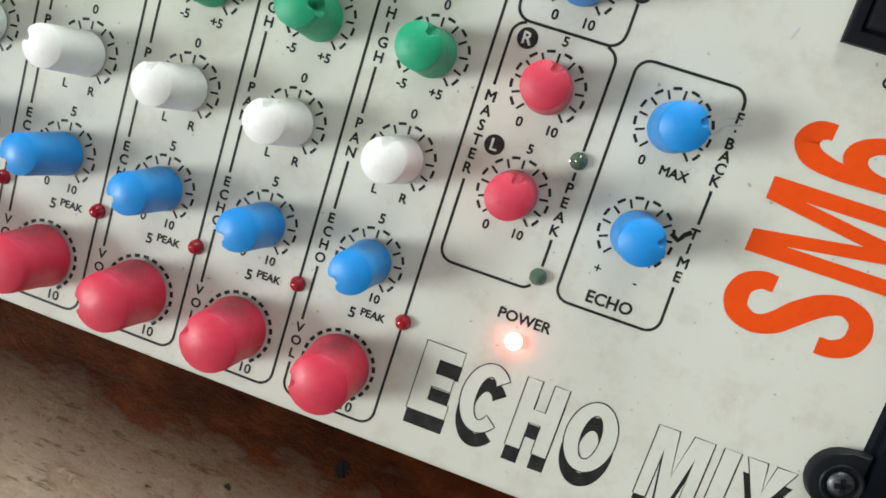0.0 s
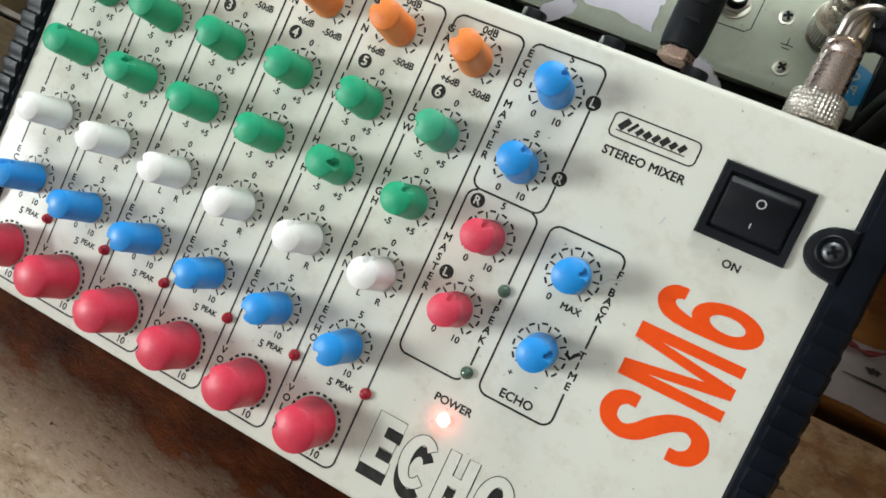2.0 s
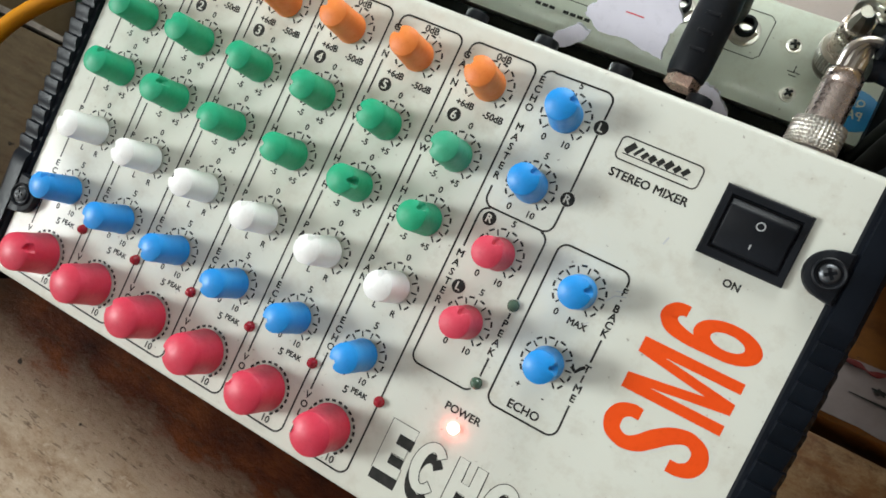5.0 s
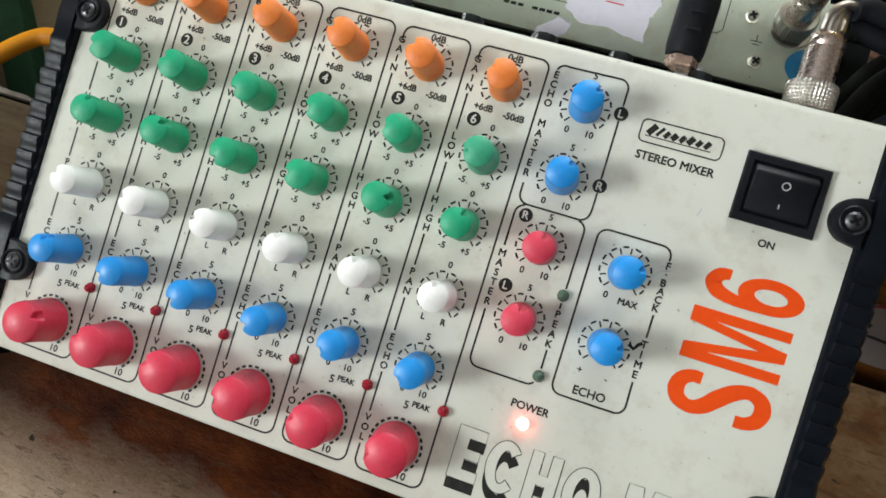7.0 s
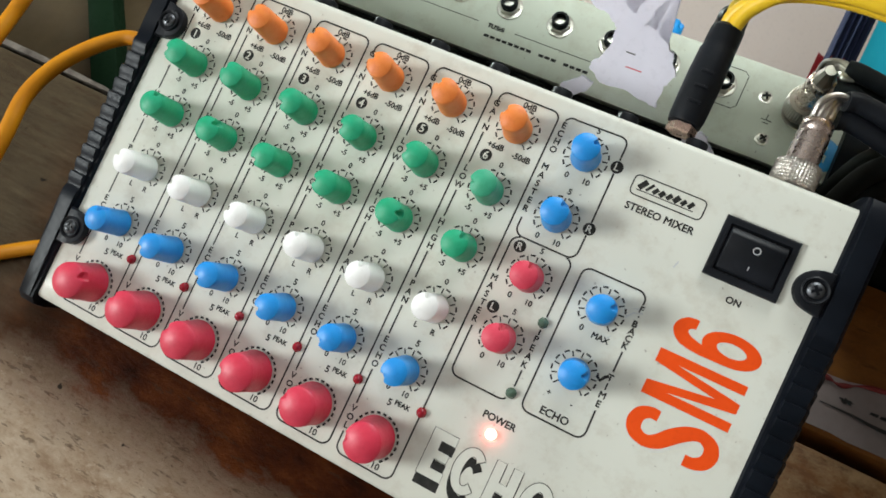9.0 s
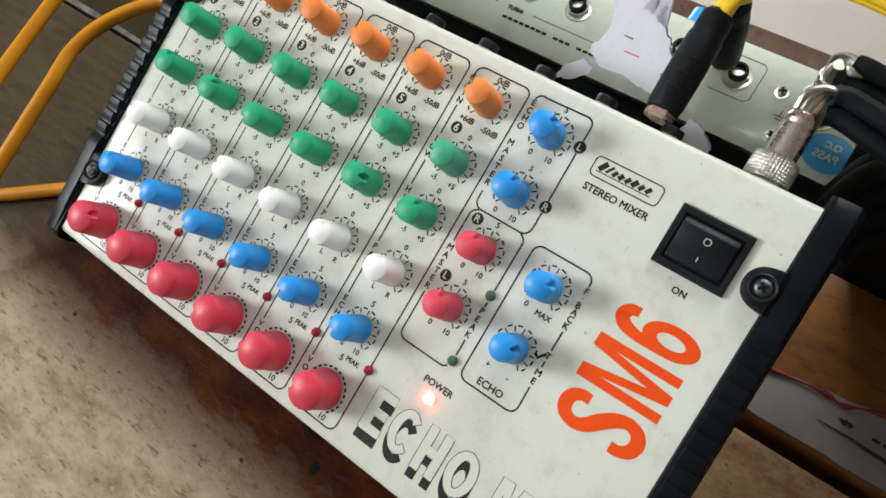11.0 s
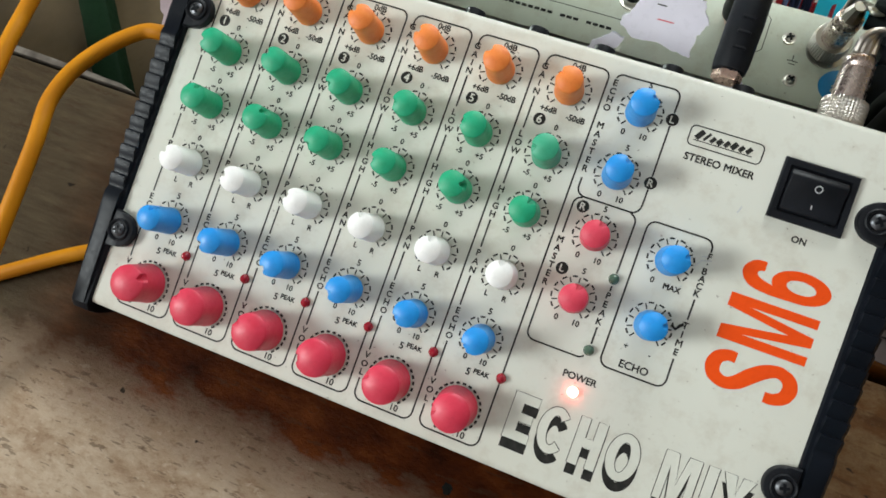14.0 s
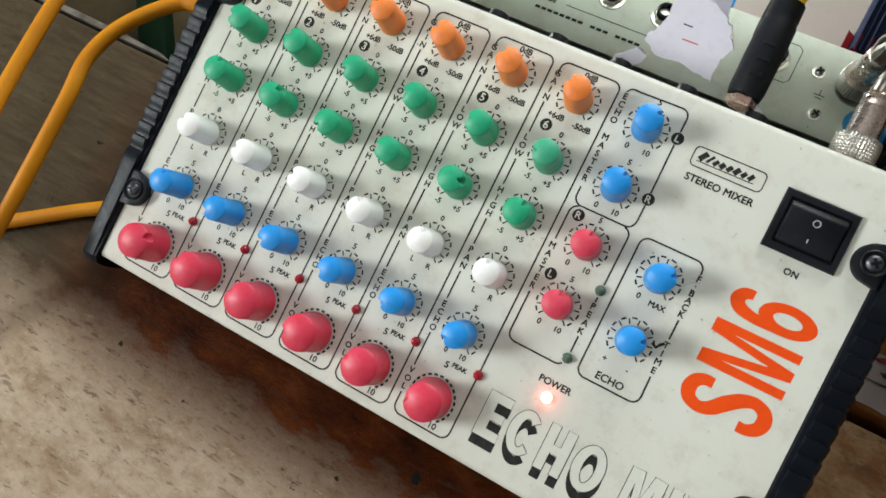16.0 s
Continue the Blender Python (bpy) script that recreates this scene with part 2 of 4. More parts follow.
bsdf(LED_LIT).inputs["Emission Strength"].default_value = 24.0
MIRROR = principled("silvered_glass", (0.88, 0.94, 0.89), 0.012, 1.0)
# near-black that holds shade in its colour; also the burn mark's black
SHADE = speckled("shade_and_burn_black", (0.006, 0.006, 0.005), (0.010, 0.010, 0.008), 0.75, 20, 200, spec=0.1)
POST = speckled("dark_green_paint", (0.003, 0.015, 0.005), (0.005, 0.020, 0.007), 0.65, 30, 300, spec=0.08)
BEIGE = speckled("beige_board", (0.088, 0.058, 0.021), (0.056, 0.036, 0.013), 0.6, 12, 150)
EDGE = speckled("pale_edge_strip", (0.17, 0.145, 0.12), (0.05, 0.038, 0.028), 0.6, 90, 500)
# unseen walls toned dark to hold down bounce light; the mirrored south wall stays pale
DIM_WALL = speckled("dimmed_pinkish_wall", (0.27, 0.24, 0.225), (0.24, 0.215, 0.20), 0.8, 2, 60)
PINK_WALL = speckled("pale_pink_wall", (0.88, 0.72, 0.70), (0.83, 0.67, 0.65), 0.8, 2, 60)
GREYWALL = speckled("grey_plaster", (0.25, 0.225, 0.20), (0.22, 0.20, 0.18), 0.8, 2, 60)
# ceiling out of view, whitened to throw light down onto the knob caps
CEILING = speckled("white_ceiling", (0.72, 0.71, 0.68), (0.66, 0.65, 0.62), 0.8, 2, 60)
TRIM = wood_material("red_brown_timber", (0.10, 0.035, 0.022), (0.20, 0.08, 0.05), (0.26, 0.13, 0.09), 0.45)
FLOOR = speckled("dull_floor", (0.12, 0.09, 0.07), (0.09, 0.07, 0.055), 0.6, 4, 80)
CYAN = speckled("cyan_cloth", (0.015, 0.50, 0.72), (0.02, 0.56, 0.78), 0.8, 15, 300)
NAVY_CLOTH = speckled("navy_cloth", (0.012, 0.02, 0.07), (0.02, 0.03, 0.09), 0.85, 15, 300)
RED_CLOTH = speckled("red_cloth", (0.50, 0.02, 0.03), (0.42, 0.02, 0.03), 0.8, 15, 300)


# ---------------------------------------------------------------- mesh helpers
def to_mesh(name, bm, material, smooth=40):
    me = bpy.data.meshes.new(name)
    bm.normal_update()
    bm.to_mesh(me)
    bm.free()
    if material:
        me.materials.append(material)
    if smooth:
        me.polygons.foreach_set("use_smooth", [True] * len(me.polygons))
        me.set_sharp_from_angle(angle=radians(smooth))
    return me


def part(name, bm, material, parent, label="", at=None, smooth=40):
    """ONE mesh object under a thing or under a part; bm may also be a mesh that is shared."""
    me = bm if isinstance(bm, bpy.types.Mesh) else to_mesh(name, bm, material, smooth)
    ob = new(name, me)
    ob.parent = parent
    if at is not None:
        ob.matrix_basis = at
    return tagged(ob, label)


def thing(name, at, label, category, group="", kind=""):
    ob = new(name)
    ob.empty_display_size = 0.02
    ob.matrix_basis = at
    return tagged(ob, label, category, group, kind)


def solid(name, bm, material, label="", category="", kind="", group="", at=None, smooth=40):
    ob = new(name, to_mesh(name, bm, material, smooth))
    if at is not None:
        ob.matrix_basis = at
    return tagged(ob, label, category, group, kind)


def mm(x, y, z=0.0):
    return Vector((x * MM, y * MM, z * MM))


def spot(x, y, z=0.0, turn=0.0):
    """A place on the panel, in millimetres."""
    return Matrix.Translation(mm(x, y, z)) @ Matrix.Rotation(radians(turn), 4, "Z")


def box(bm, x0, x1, y0, y1, z0, z1, bevel=0.0, segments=2):
    """Metres."""
    made = bmesh.ops.create_cube(bm, size=1.0, matrix=Matrix.Translation(((x0 + x1) / 2, (y0 + y1) / 2, (z0 + z1) / 2)) @ Matrix.Diagonal((x1 - x0, y1 - y0, z1 - z0, 1)))
    if bevel:
        edges = list({e for v in made["verts"] for e in v.link_edges})
        bmesh.ops.bevel(bm, geom=edges, offset=bevel, segments=segments, profile=0.5, affect="EDGES")


def lathe(bm, profile, steps=32, matrix=None, wobble=None):
    """A turned body about z; profile: rows of radius and height in metres; ends on the axis are closed."""
    rings = []
    for r, z in profile:
        ring = []
        for k in range(steps):
            a = 2 * math.pi * k / steps
            q = r if wobble is None else wobble(r, z, a)
            ring.append(bm.verts.new((q * math.cos(a), q * math.sin(a), z)))
        rings.append(ring)
    for low, high in zip(rings, rings[1:]):
        for k in range(steps):
            bm.faces.new((low[k], low[(k + 1) % steps], high[(k + 1) % steps], high[k]))
    bm.faces.new(rings[0][::-1])
    bm.faces.new(rings[-1])
    if matrix is not None:
        bmesh.ops.transform(bm, matrix=matrix, verts=[v for ring in rings for v in ring])


def prism(bm, outline, z0, z1):
    """A flat outline, in metres, raised from z0 to z1."""
    low = [bm.verts.new((x, y, z0)) for x, y in outline]
    high = [bm.verts.new((x, y, z1)) for x, y in outline]
    n = len(outline)
    for k in range(n):
        bm.faces.new((low[k], low[(k + 1) % n], high[(k + 1) % n], high[k]))
    bm.faces.new(high)
    bm.faces.new(low[::-1])


def smooth_path(points, steps=10):
    """A Catmull-Rom line through the given points."""
    p = [Vector(q) for q in points]
    p = [2 * p[0] - p[1]] + p + [2 * p[-1] - p[-2]]
    out = []
    for k in range(1, len(p) - 2):
        for s in range(steps):
            t = s / steps
            a, b, c, d = p[k - 1], p[k], p[k + 1], p[k + 2]
            out.append(0.5 * (2 * b + (c - a) * t + (2 * a - 5 * b + 4 * c - d) * t * t + (3 * b - a - 3 * c + d) * t ** 3))
    return out + [p[-2]]


def tube(bm, points, radius, sides=14, steps=10):
    path = smooth_path(points, steps)
    rings, side = [], None
    for k, p in enumerate(path):
        ahead = (path[min(k + 1, len(path) - 1)] - path[max(k - 1, 0)]).normalized()
        if side is None:
            side = ahead.orthogonal().normalized()
        side = (side - ahead * side.dot(ahead)).normalized()
        up = ahead.cross(side)
        r = radius(k / (len(path) - 1)) if callable(radius) else radius
        rings.append([bm.verts.new(p + r * (math.cos(2 * math.pi * j / sides) * side + math.sin(2 * math.pi * j / sides) * up)) for j in range(sides)])
    for a, b in zip(rings, rings[1:]):
        for j in range(sides):
            bm.faces.new((a[j], a[(j + 1) % sides], b[(j + 1) % sides], b[j]))
    bm.faces.new(rings[0][::-1])
    bm.faces.new(rings[-1])


INK_HIGH = 0.06  # how far print stands above paint, mm


def stroke(bm, points, width, closed=False, high=INK_HIGH):
    """A flat printed line through points in millimetres."""
    p = [Vector((x, y, 0)) for x, y in points]
    n = len(p)
    rows = []
    for k in range(n):
        a = p[(k - 1) % n] if closed or k else p[k]
        b = p[(k + 1) % n] if closed or k < n - 1 else p[k]
        d = (b - a).normalized()
        side = Vector((-d.y, d.x, 0)) * width / 2
        rows.append((bm.verts.new((p[k] - side) * MM + mm(0, 0, high)), bm.verts.new((p[k] + side) * MM + mm(0, 0, high))))
    for k in range(n if closed else n - 1):
        (a, b), (c, d) = rows[k], rows[(k + 1) % n]
        bm.faces.new((a, c, d, b))


def arc(x, y, r, a0, a1, steps=6):
    return [(x + r * math.cos(radians(a0 + (a1 - a0) * k / steps)), y + r * math.sin(radians(a0 + (a1 - a0) * k / steps))) for k in range(steps + 1)]


TEXTS = {}


def text_mesh(words, size, material, bold=0.0, squeeze=1.0, outline=0.0, spacing=1.0):
    """Lettering in the built-in face, centred, lying flat; capitals are `size` millimetres high."""
    key = (words, size, material.name, bold, squeeze, outline, spacing)
    if key not in TEXTS:
        data = bpy.data.curves.new("lettering", "FONT")
        data.body, data.size, data.align_x, data.align_y = words, 1.0 / 0.69, "CENTER", "CENTER"
        data.space_character = spacing
        data.resolution_u = 3
        if outline:
            data.fill_mode, data.bevel_depth, data.bevel_resolution = "NONE", outline / size, 0
        ob = bpy.data.objects.new("lettering", data)
        scene.collection.objects.link(ob)
        bpy.context.view_layer.update()
        me = bpy.data.meshes.new_from_object(ob.evaluated_get(bpy.context.evaluated_depsgraph_get()))
        bpy.data.objects.remove(ob)
        xs = np.zeros(3 * len(me.vertices))
        me.vertices.foreach_get("co", xs)
        xs = xs.reshape(-1, 3)
        xs[:, :2] -= (xs[:, :2].max(0) + xs[:, :2].min(0)) / 2
        xs[:, 0] *= squeeze
        xs *= size * MM
        me.vertices.foreach_set("co", xs.ravel())
        if bold:
            # heavier strokes: copies of the letters shifted all round, each a hair above the last
            faces = [tuple(p.vertices) for p in me.polygons]
            verts, polys = [], []
            for k in range(8):
                a = math.pi * k / 4
                shift = np.array((bold * MM * math.cos(a), bold * MM * math.sin(a), 0.0015 * MM * k))
                polys += [tuple(i + len(xs) * k for i in f) for f in faces]
                verts += (xs + shift).tolist()
            me = bpy.data.meshes.new("lettering")
            me.from_pydata(verts, [], polys)
        me.materials.clear()
        me.materials.append(material)
        me.name = "lettering"
        TEXTS[key] = me
    return TEXTS[key]


def write(parent, words, x, y, size=2.6, turn=0.0, material=None, high=INK_HIGH, name="printed_letters", **style):
    me = text_mesh(words, size, material or INK, **style)
    return part(name, me, None, parent, "", spot(x, y, high, turn))


# ---------------------------------------------------------------- room
def slab(name, x0, x1, y0, y1, z0, z1, material, label, bevel=0.0):
    bm = bmesh.new()
    box(bm, x0, x1, y0, y1, z0, z1, bevel)
    return solid(name, bm, material, label, name.split("_")[0], "structure")


FLOOR_Z = -0.62
slab("floor", -2.7, 2.0, -2.7, 1.7, FLOOR_Z - 0.1, FLOOR_Z, FLOOR, "dull brown floor of the room")
slab("ceiling", -2.7, 2.0, -2.7, 1.7, 2.45, 2.55, CEILING, "plain pale ceiling of the room, unseen, bouncing light down")
slab("wall_east", 1.9, 2.0, -2.7, 1.7, FLOOR_Z, 2.45, GREYWALL, "plain grey plastered wall, unseen and toned dark")
bm = bmesh.new()
box(bm, -2.7, -1.25, 1.6, 1.7, FLOOR_Z, 2.45)
box(bm, 0.55, 1.9, 1.6, 1.7, FLOOR_Z, 2.45)
box(bm, -1.25, 0.55, 1.6, 1.7, FLOOR_Z, 0.36)
box(bm, -1.25, 0.55, 1.6, 1.7, 1.36, 2.45)
solid("wall_north", bm, DIM_WALL, "pinkish wall, unseen and toned dark, with a wide window opening", "wall", "structure")
# the gap in this wall is only there for the added fill lamp
bm = bmesh.new()
box(bm, -2.6, -1.42, -2.7, -2.6, FLOOR_Z, 2.45)
box(bm, -0.38, 1.9, -2.7, -2.6, FLOOR_Z, 2.45)
box(bm, -1.42, -0.38, -2.7, -2.6, FLOOR_Z, 1.22)
box(bm, -1.42, -0.38, -2.7, -2.6, 2.18, 2.45)
solid("wall_south", bm, PINK_WALL, "pale pinkish plastered wall with an opening added for the fill lamp", "wall", "structure")
bm = bmesh.new()
box(bm, -2.7, -2.6, -2.7, -2.1, FLOOR_Z, 2.45)
box(bm, -2.7, -2.6, -0.65, 1.6, FLOOR_Z, 2.45)
box(bm, -2.7, -2.6, -2.1, -0.65, FLOOR_Z, 0.95)
box(bm, -2.7, -2.6, -2.1, -0.65, 2.28, 2.45)
solid("wall_west", bm, DIM_WALL, "pinkish wall, unseen and toned dark, with a window opening", "wall", "structure")

# table top: boards ending in a pale chipped back edge
bm = bmesh.new()
box(bm, -0.75, 0.108, -0.5, 0.070, -0.022, 0.0, 0.0015)
table = thing("wooden_table", Matrix.Identity(4), "worn brown varnished wooden table with pale scuffed patches", "table")
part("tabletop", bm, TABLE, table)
bm = bmesh.new()
rim = [(-0.75 + 0.01 * k, 0.0785 - 0.0040 * max(0.0, (k - 30) / 22) + 0.0016 * noise.noise(Vector((0.7 * k, 3.0, 0.0)))) for k in range(53)]
prism(bm, [(-0.75, 0.0722)] + [(-0.222, 0.0722)] + rim[::-1], -0.022, -0.0012)
part("edge_strip", bm, EDGE, table, "pale chipped edge strip along the back")
for x, y in ((-0.71, -0.46), (-0.71, 0.03), (0.07, -0.46), (0.07, 0.03)):
    bm = bmesh.new()
    box(bm, x - 0.025, x + 0.025, y - 0.025, y + 0.025, FLOOR_Z, -0.0225, 0.003)
    part("leg", bm, TABLE, table)

# burnt spot in the varnish before the mixer
bm = bmesh.new()
prism(bm, [(-0.0061 + (0.0019 + 0.0022 * noise.noise(Vector((2.2 * math.cos(a), 2.2 * math.sin(a), 4.0)))) * math.cos(a), -0.0438 + (0.0024 + 0.0024 * noise.noise(Vector((2.2 * math.cos(a), 2.2 * math.sin(a), 9.0)))) * math.sin(a)) for a in np.linspace(0, 2 * math.pi, 36, endpoint=False)], 0.0, 0.00025)
part("burn_mark", bm, SHADE, table, "small black burn mark")

# lower bench beside the table, with newspaper on it
bm = bmesh.new()
box(bm, 0.110, 0.62, -0.5, 0.0795, -0.105, -0.065, 0.003)
bench = thing("wooden_bench", Matrix.Identity(4), "low brown wooden bench with two boards beside the table", "bench")
part("board", bm, FRONT_BOARD, bench, "scuffed pale-flecked board with its lit tone in the colour")
bm = bmesh.new()
box(bm, 0.110, 0.62, 0.0865, 0.171, -0.105, -0.065, 0.003)
part("board", bm, STOOL, bench)
for y in (-0.4, 0.12):
    bm = bmesh.new()
    box(bm, 0.13, 0.60, y - 0.02, y + 0.02, FLOOR_Z, -0.1055, 0.003)
    part("trestle", bm, STOOL, bench)


def sheet(bm, corners, nx, ny, lift, seed, thick=0.0003, torn=0.0):
    """A paper sheet over four corners (metres), gently wavy; lift: height of the waves; torn: raggedness of the rim."""
    a, b, c, d = (Vector(q) for q in corners)
    up = (b - a).cross(d - a).normalized()
    grid = []
    for j in range(ny + 1):
        row = []
        for i in range(nx + 1):
            u, v = i / nx, j / ny
            p = (a * (1 - u) + b * u) * (1 - v) + (d * (1 - u) + c * u) * v
            if torn and (i in (0, nx) or j in (0, ny)):
                p = p + torn * noise.noise_vector(p * 190 + Vector((seed, 0, 0)))
            h = lift * (0.5 + 0.5 * noise.noise(p * 30 + Vector((seed, seed, 0)))) + 0.0002
            row.append(bm.verts.new(p + up * h))
        grid.append(row)
    faces = [bm.faces.new((grid[j][i], grid[j][i + 1], grid[j + 1][i + 1], grid[j + 1][i])) for j in range(ny) for i in range(nx)]
    back = bmesh.ops.extrude_face_region(bm, geom=faces)
    bmesh.ops.translate(bm, vec=-up * thick, verts=[g for g in back["geom"] if isinstance(g, bmesh.types.BMVert)])
    bmesh.ops.recalc_face_normals(bm, faces=bm.faces)


newspaper = thing("newspaper", Matrix.Identity(4), "folded grey-pink newspaper lying on the bench", "newspaper")
bm = bmesh.new()
sheet(bm, ((0.112, 0.0894, -0.0648), (0.40, 0.0890, -0.0648), (0.40, 0.150, -0.0648), (0.112, 0.1105, -0.0648)), 36, 8, 0.0012, 3.0, 0.0005, 0.0022)
part("page", bm, NEWS, newspaper)


def printed(outline, material, label=""):
    """A flat printed patch on the page, in metres."""
    bm = bmesh.new()
    prism(bm, outline, -0.06335, -0.0632)
    part("printed_patch", bm, material, newspaper, label, smooth=0)


sweep = [(0.1515 + 0.0075 * k, 0.1016 - 0.00025 * k * (k > 2)) for k in range(9)]
printed([(x, y - 0.0002 - 0.00022 * k) for k, (x, y) in enumerate(sweep)] + [(x, y + 0.0002 + 0.00016 * k) for k, (x, y) in enumerate(sweep)][::-1], INK, "black printed sweep that widens along the page")
printed([(0.1625 + (0.0030 + 0.0008 * math.sin(5 * a)) * math.cos(a), 0.1068 + (0.0012 + 0.0004 * math.cos(7 * a)) * math.sin(a)) for a in np.linspace(0, 2 * math.pi, 30, endpoint=False)], INK)
for k in range(7):
    x = 0.1735 + 0.0046 * k
    printed([(x, 0.1056), (x + 0.0036, 0.1056), (x + 0.0040, 0.1072 + 0.0005 * (k % 2)), (x + 0.0004, 0.1070)], INK)
for k in range(5):
    x = 0.181 + 0.0042 * k
    printed([(x, 0.1108), (x + 0.0030, 0.1108), (x + 0.0032, 0.1121), (x + 0.0003, 0.1121)], INK)
bm = bmesh.new()
tube(bm, [(0.114, 0.1098, -0.0634), (0.147, 0.1140, -0.0628), (0.158, 0.1133, -0.0634), (0.172, 0.1182, -0.0628), (0.21, 0.1225, -0.0632), (0.30, 0.1355, -0.0634), (0.395, 0.1485, -0.0634)], lambda u: 0.0009 + 0.0005 * math.sin(40 * u), 8, 8)
part("page_fold", bm, RED_EDGE, newspaper, "dull red printed folded edge")

# black box with slats, added to darken the shaded corner behind the bench
bm = bmesh.new()
box(bm, 0.130, 0.50, 0.176, 0.46, -0.30, 0.050, 0.006)
filler = thing("dark_filler_case", Matrix.Identity(4), "black case added to fill the dark area behind the bench", "case")
part("body", bm, SHADE, filler)
for k in range(5):
    bm = bmesh.new()
    box(bm, 0.15 + 0.05 * k, 0.18 + 0.05 * k, 0.20, 0.40, 0.0502, 0.0515, 0.0005)
    part("vent_slat", bm, BLACK, filler)
# ---------------------------------------------------------------- mixer
mixer = thing("audio_mixer", PANEL, "cream metal audio mixer with coloured knobs standing on the table", "audio mixer")
TABLE_DROP = lambda y: (-32.4 - y * math.sin(radians(SLOPE))) / math.cos(radians(SLOPE))  # the table under the panel, mm


def bent_case():
    """The bent sheet of the top: front lip, top face and back lip, rounded at both bends."""
    bm = bmesh.new()
    prof = [(-30.9, -4.6), (-32.2, -4.6)]
    prof += [(-29.7 + 2.5 * math.cos(a), -2.5 + 2.5 * math.sin(a)) for a in np.linspace(math.pi, math.pi / 2, 6)]
    prof += [(y, 0.0) for y in np.linspace(-20, 116, 9)]
    prof += [(124.2 + 2.8 * math.cos(a), -2.8 + 2.8 * math.sin(a)) for a in np.linspace(math.pi / 2, 0, 6)]
    prof += [(127.0, -47.0), (40.0, -26.0), (-14.0, -9.0), (-26.0, -3.0), (-30.9, -2.6)]
    left = [bm.verts.new(mm(-168.5, y, z)) for y, z in prof]
    right = [bm.verts.new(mm(104.5, y, z)) for y, z in prof]
    n = len(prof)
    for k in range(n):
        bm.faces.new((left[k], right[k], right[(k + 1) % n], left[(k + 1) % n]))
    bm.faces.new(left[::-1])
    bm.faces.new(right)
    bmesh.ops.recalc_face_normals(bm, faces=bm.faces)
    return bm


case = part("case", bent_case(), CREAM, mixer, "cream painted steel case, scuffed", smooth=30)
# tray under the case, coloured near-black for the shade beneath the mixer
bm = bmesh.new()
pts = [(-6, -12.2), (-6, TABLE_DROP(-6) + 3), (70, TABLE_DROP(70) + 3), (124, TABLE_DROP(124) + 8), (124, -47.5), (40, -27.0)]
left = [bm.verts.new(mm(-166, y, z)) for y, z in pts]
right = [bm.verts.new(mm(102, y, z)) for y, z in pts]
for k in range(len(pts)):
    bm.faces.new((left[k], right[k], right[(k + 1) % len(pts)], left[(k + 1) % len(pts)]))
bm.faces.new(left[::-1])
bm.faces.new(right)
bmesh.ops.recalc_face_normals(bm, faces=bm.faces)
part("bottom_tray", bm, SHADE, mixer, "underside tray with its shade in the near-black colour")


def cheek(side):
    """A ribbed rubber end cheek; side: -1 left, 1 right. Runs from the table up past the panel."""
    bm = bmesh.new()
    inner, outer = 0.0, 10.6
    ys = [-37.0, -36.0, -33.0, -20.0, 10.0, 14.0]
    top = [-6.0, -1.0, 1.6, 2.6, 3.2, 3.2]
    rib0, rib1, count = 16.0, 84.0, 11
    for k in range(count):
        y = rib0 + (rib1 - rib0) * k / count
        step = (rib1 - rib0) / count
        ys += [y, y + step * 0.14, y + step * 0.34, y + step * 0.66, y + step * 0.92]
        top += [2.1, 2.1, 2.7, 3.4, 3.5]
    ys += [85.0, 92.0, 118.0, 128.0, 131.5, 132.5]
    top += [2.8, 3.2, 3.2, 2.6, 0.5, -5.0]
    rows = []
    for y, z in zip(ys, top):
        low = TABLE_DROP(y) if y < 77 else max(TABLE_DROP(77), TABLE_DROP(y)) - 2 + 2 * (y < 90)
        flare = 0.0 if y > -20 else -1.0
        ring = [(inner, low), (outer + flare, low), (outer + flare + 0.2, z - 3.0), (outer + flare - 1.6, z - 0.4), (outer - 3.2, z), (1.9, z), (1.6, min(z, 1.4)), (0.5, min(z, 1.3)), (inner, min(z, 1.3) - 0.8)]
        rows.append([bm.verts.new(mm(side * x, y, q)) for x, q in ring])
    n = len(rows[0])
    for a, b in zip(rows, rows[1:]):
        for k in range(n):
            bm.faces.new((a[k], b[k], b[(k + 1) % n], a[(k + 1) % n]))
    bm.faces.new(rows[0])
    bm.faces.new(rows[-1][::-1])
    bmesh.ops.recalc_face_normals(bm, faces=bm.faces)
    return bm


def ear_mesh(side):
    """The round lug by which a cheek is screwed to the panel."""
    bm = bmesh.new()
    outline = [(x * MM, y * MM) for x, y in [(side * 3.5, -7.8)] + [(-side * 7.1 * math.cos(radians(a)), 7.1 * math.sin(radians(a))) for a in range(-84, 85, 14)] + [(side * 3.5, 7.8)]]
    if side > 0:
        outline = outline[::-1]
    prism(bm, outline, 0.0003, 0.0036)
    top = [e for e in bm.edges if all(v.co.z > 0.003 for v in e.verts)]
    bmesh.ops.bevel(bm, geom=top, offset=0.0006, segments=2, profile=0.5, affect="EDGES")
    lathe(bm, [(0.0046, 0.0034), (0.0046, 0.0042), (0.0042, 0.0045), (0.0036, 0.0042), (0.0034, 0.0037)], 28, Matrix.Translation((-side * 0.0006, 0, 0)))
    bmesh.ops.recalc_face_normals(bm, faces=bm.faces)
    return bm


def screw_mesh():
    bm = bmesh.new()
    lathe(bm, [(0.0027, 0.0), (0.0028, 0.0004), (0.0024, 0.0009), (0.0014, 0.0012), (0.0004, 0.0013)], 20)
    return to_mesh("screw", bm, SCREW)


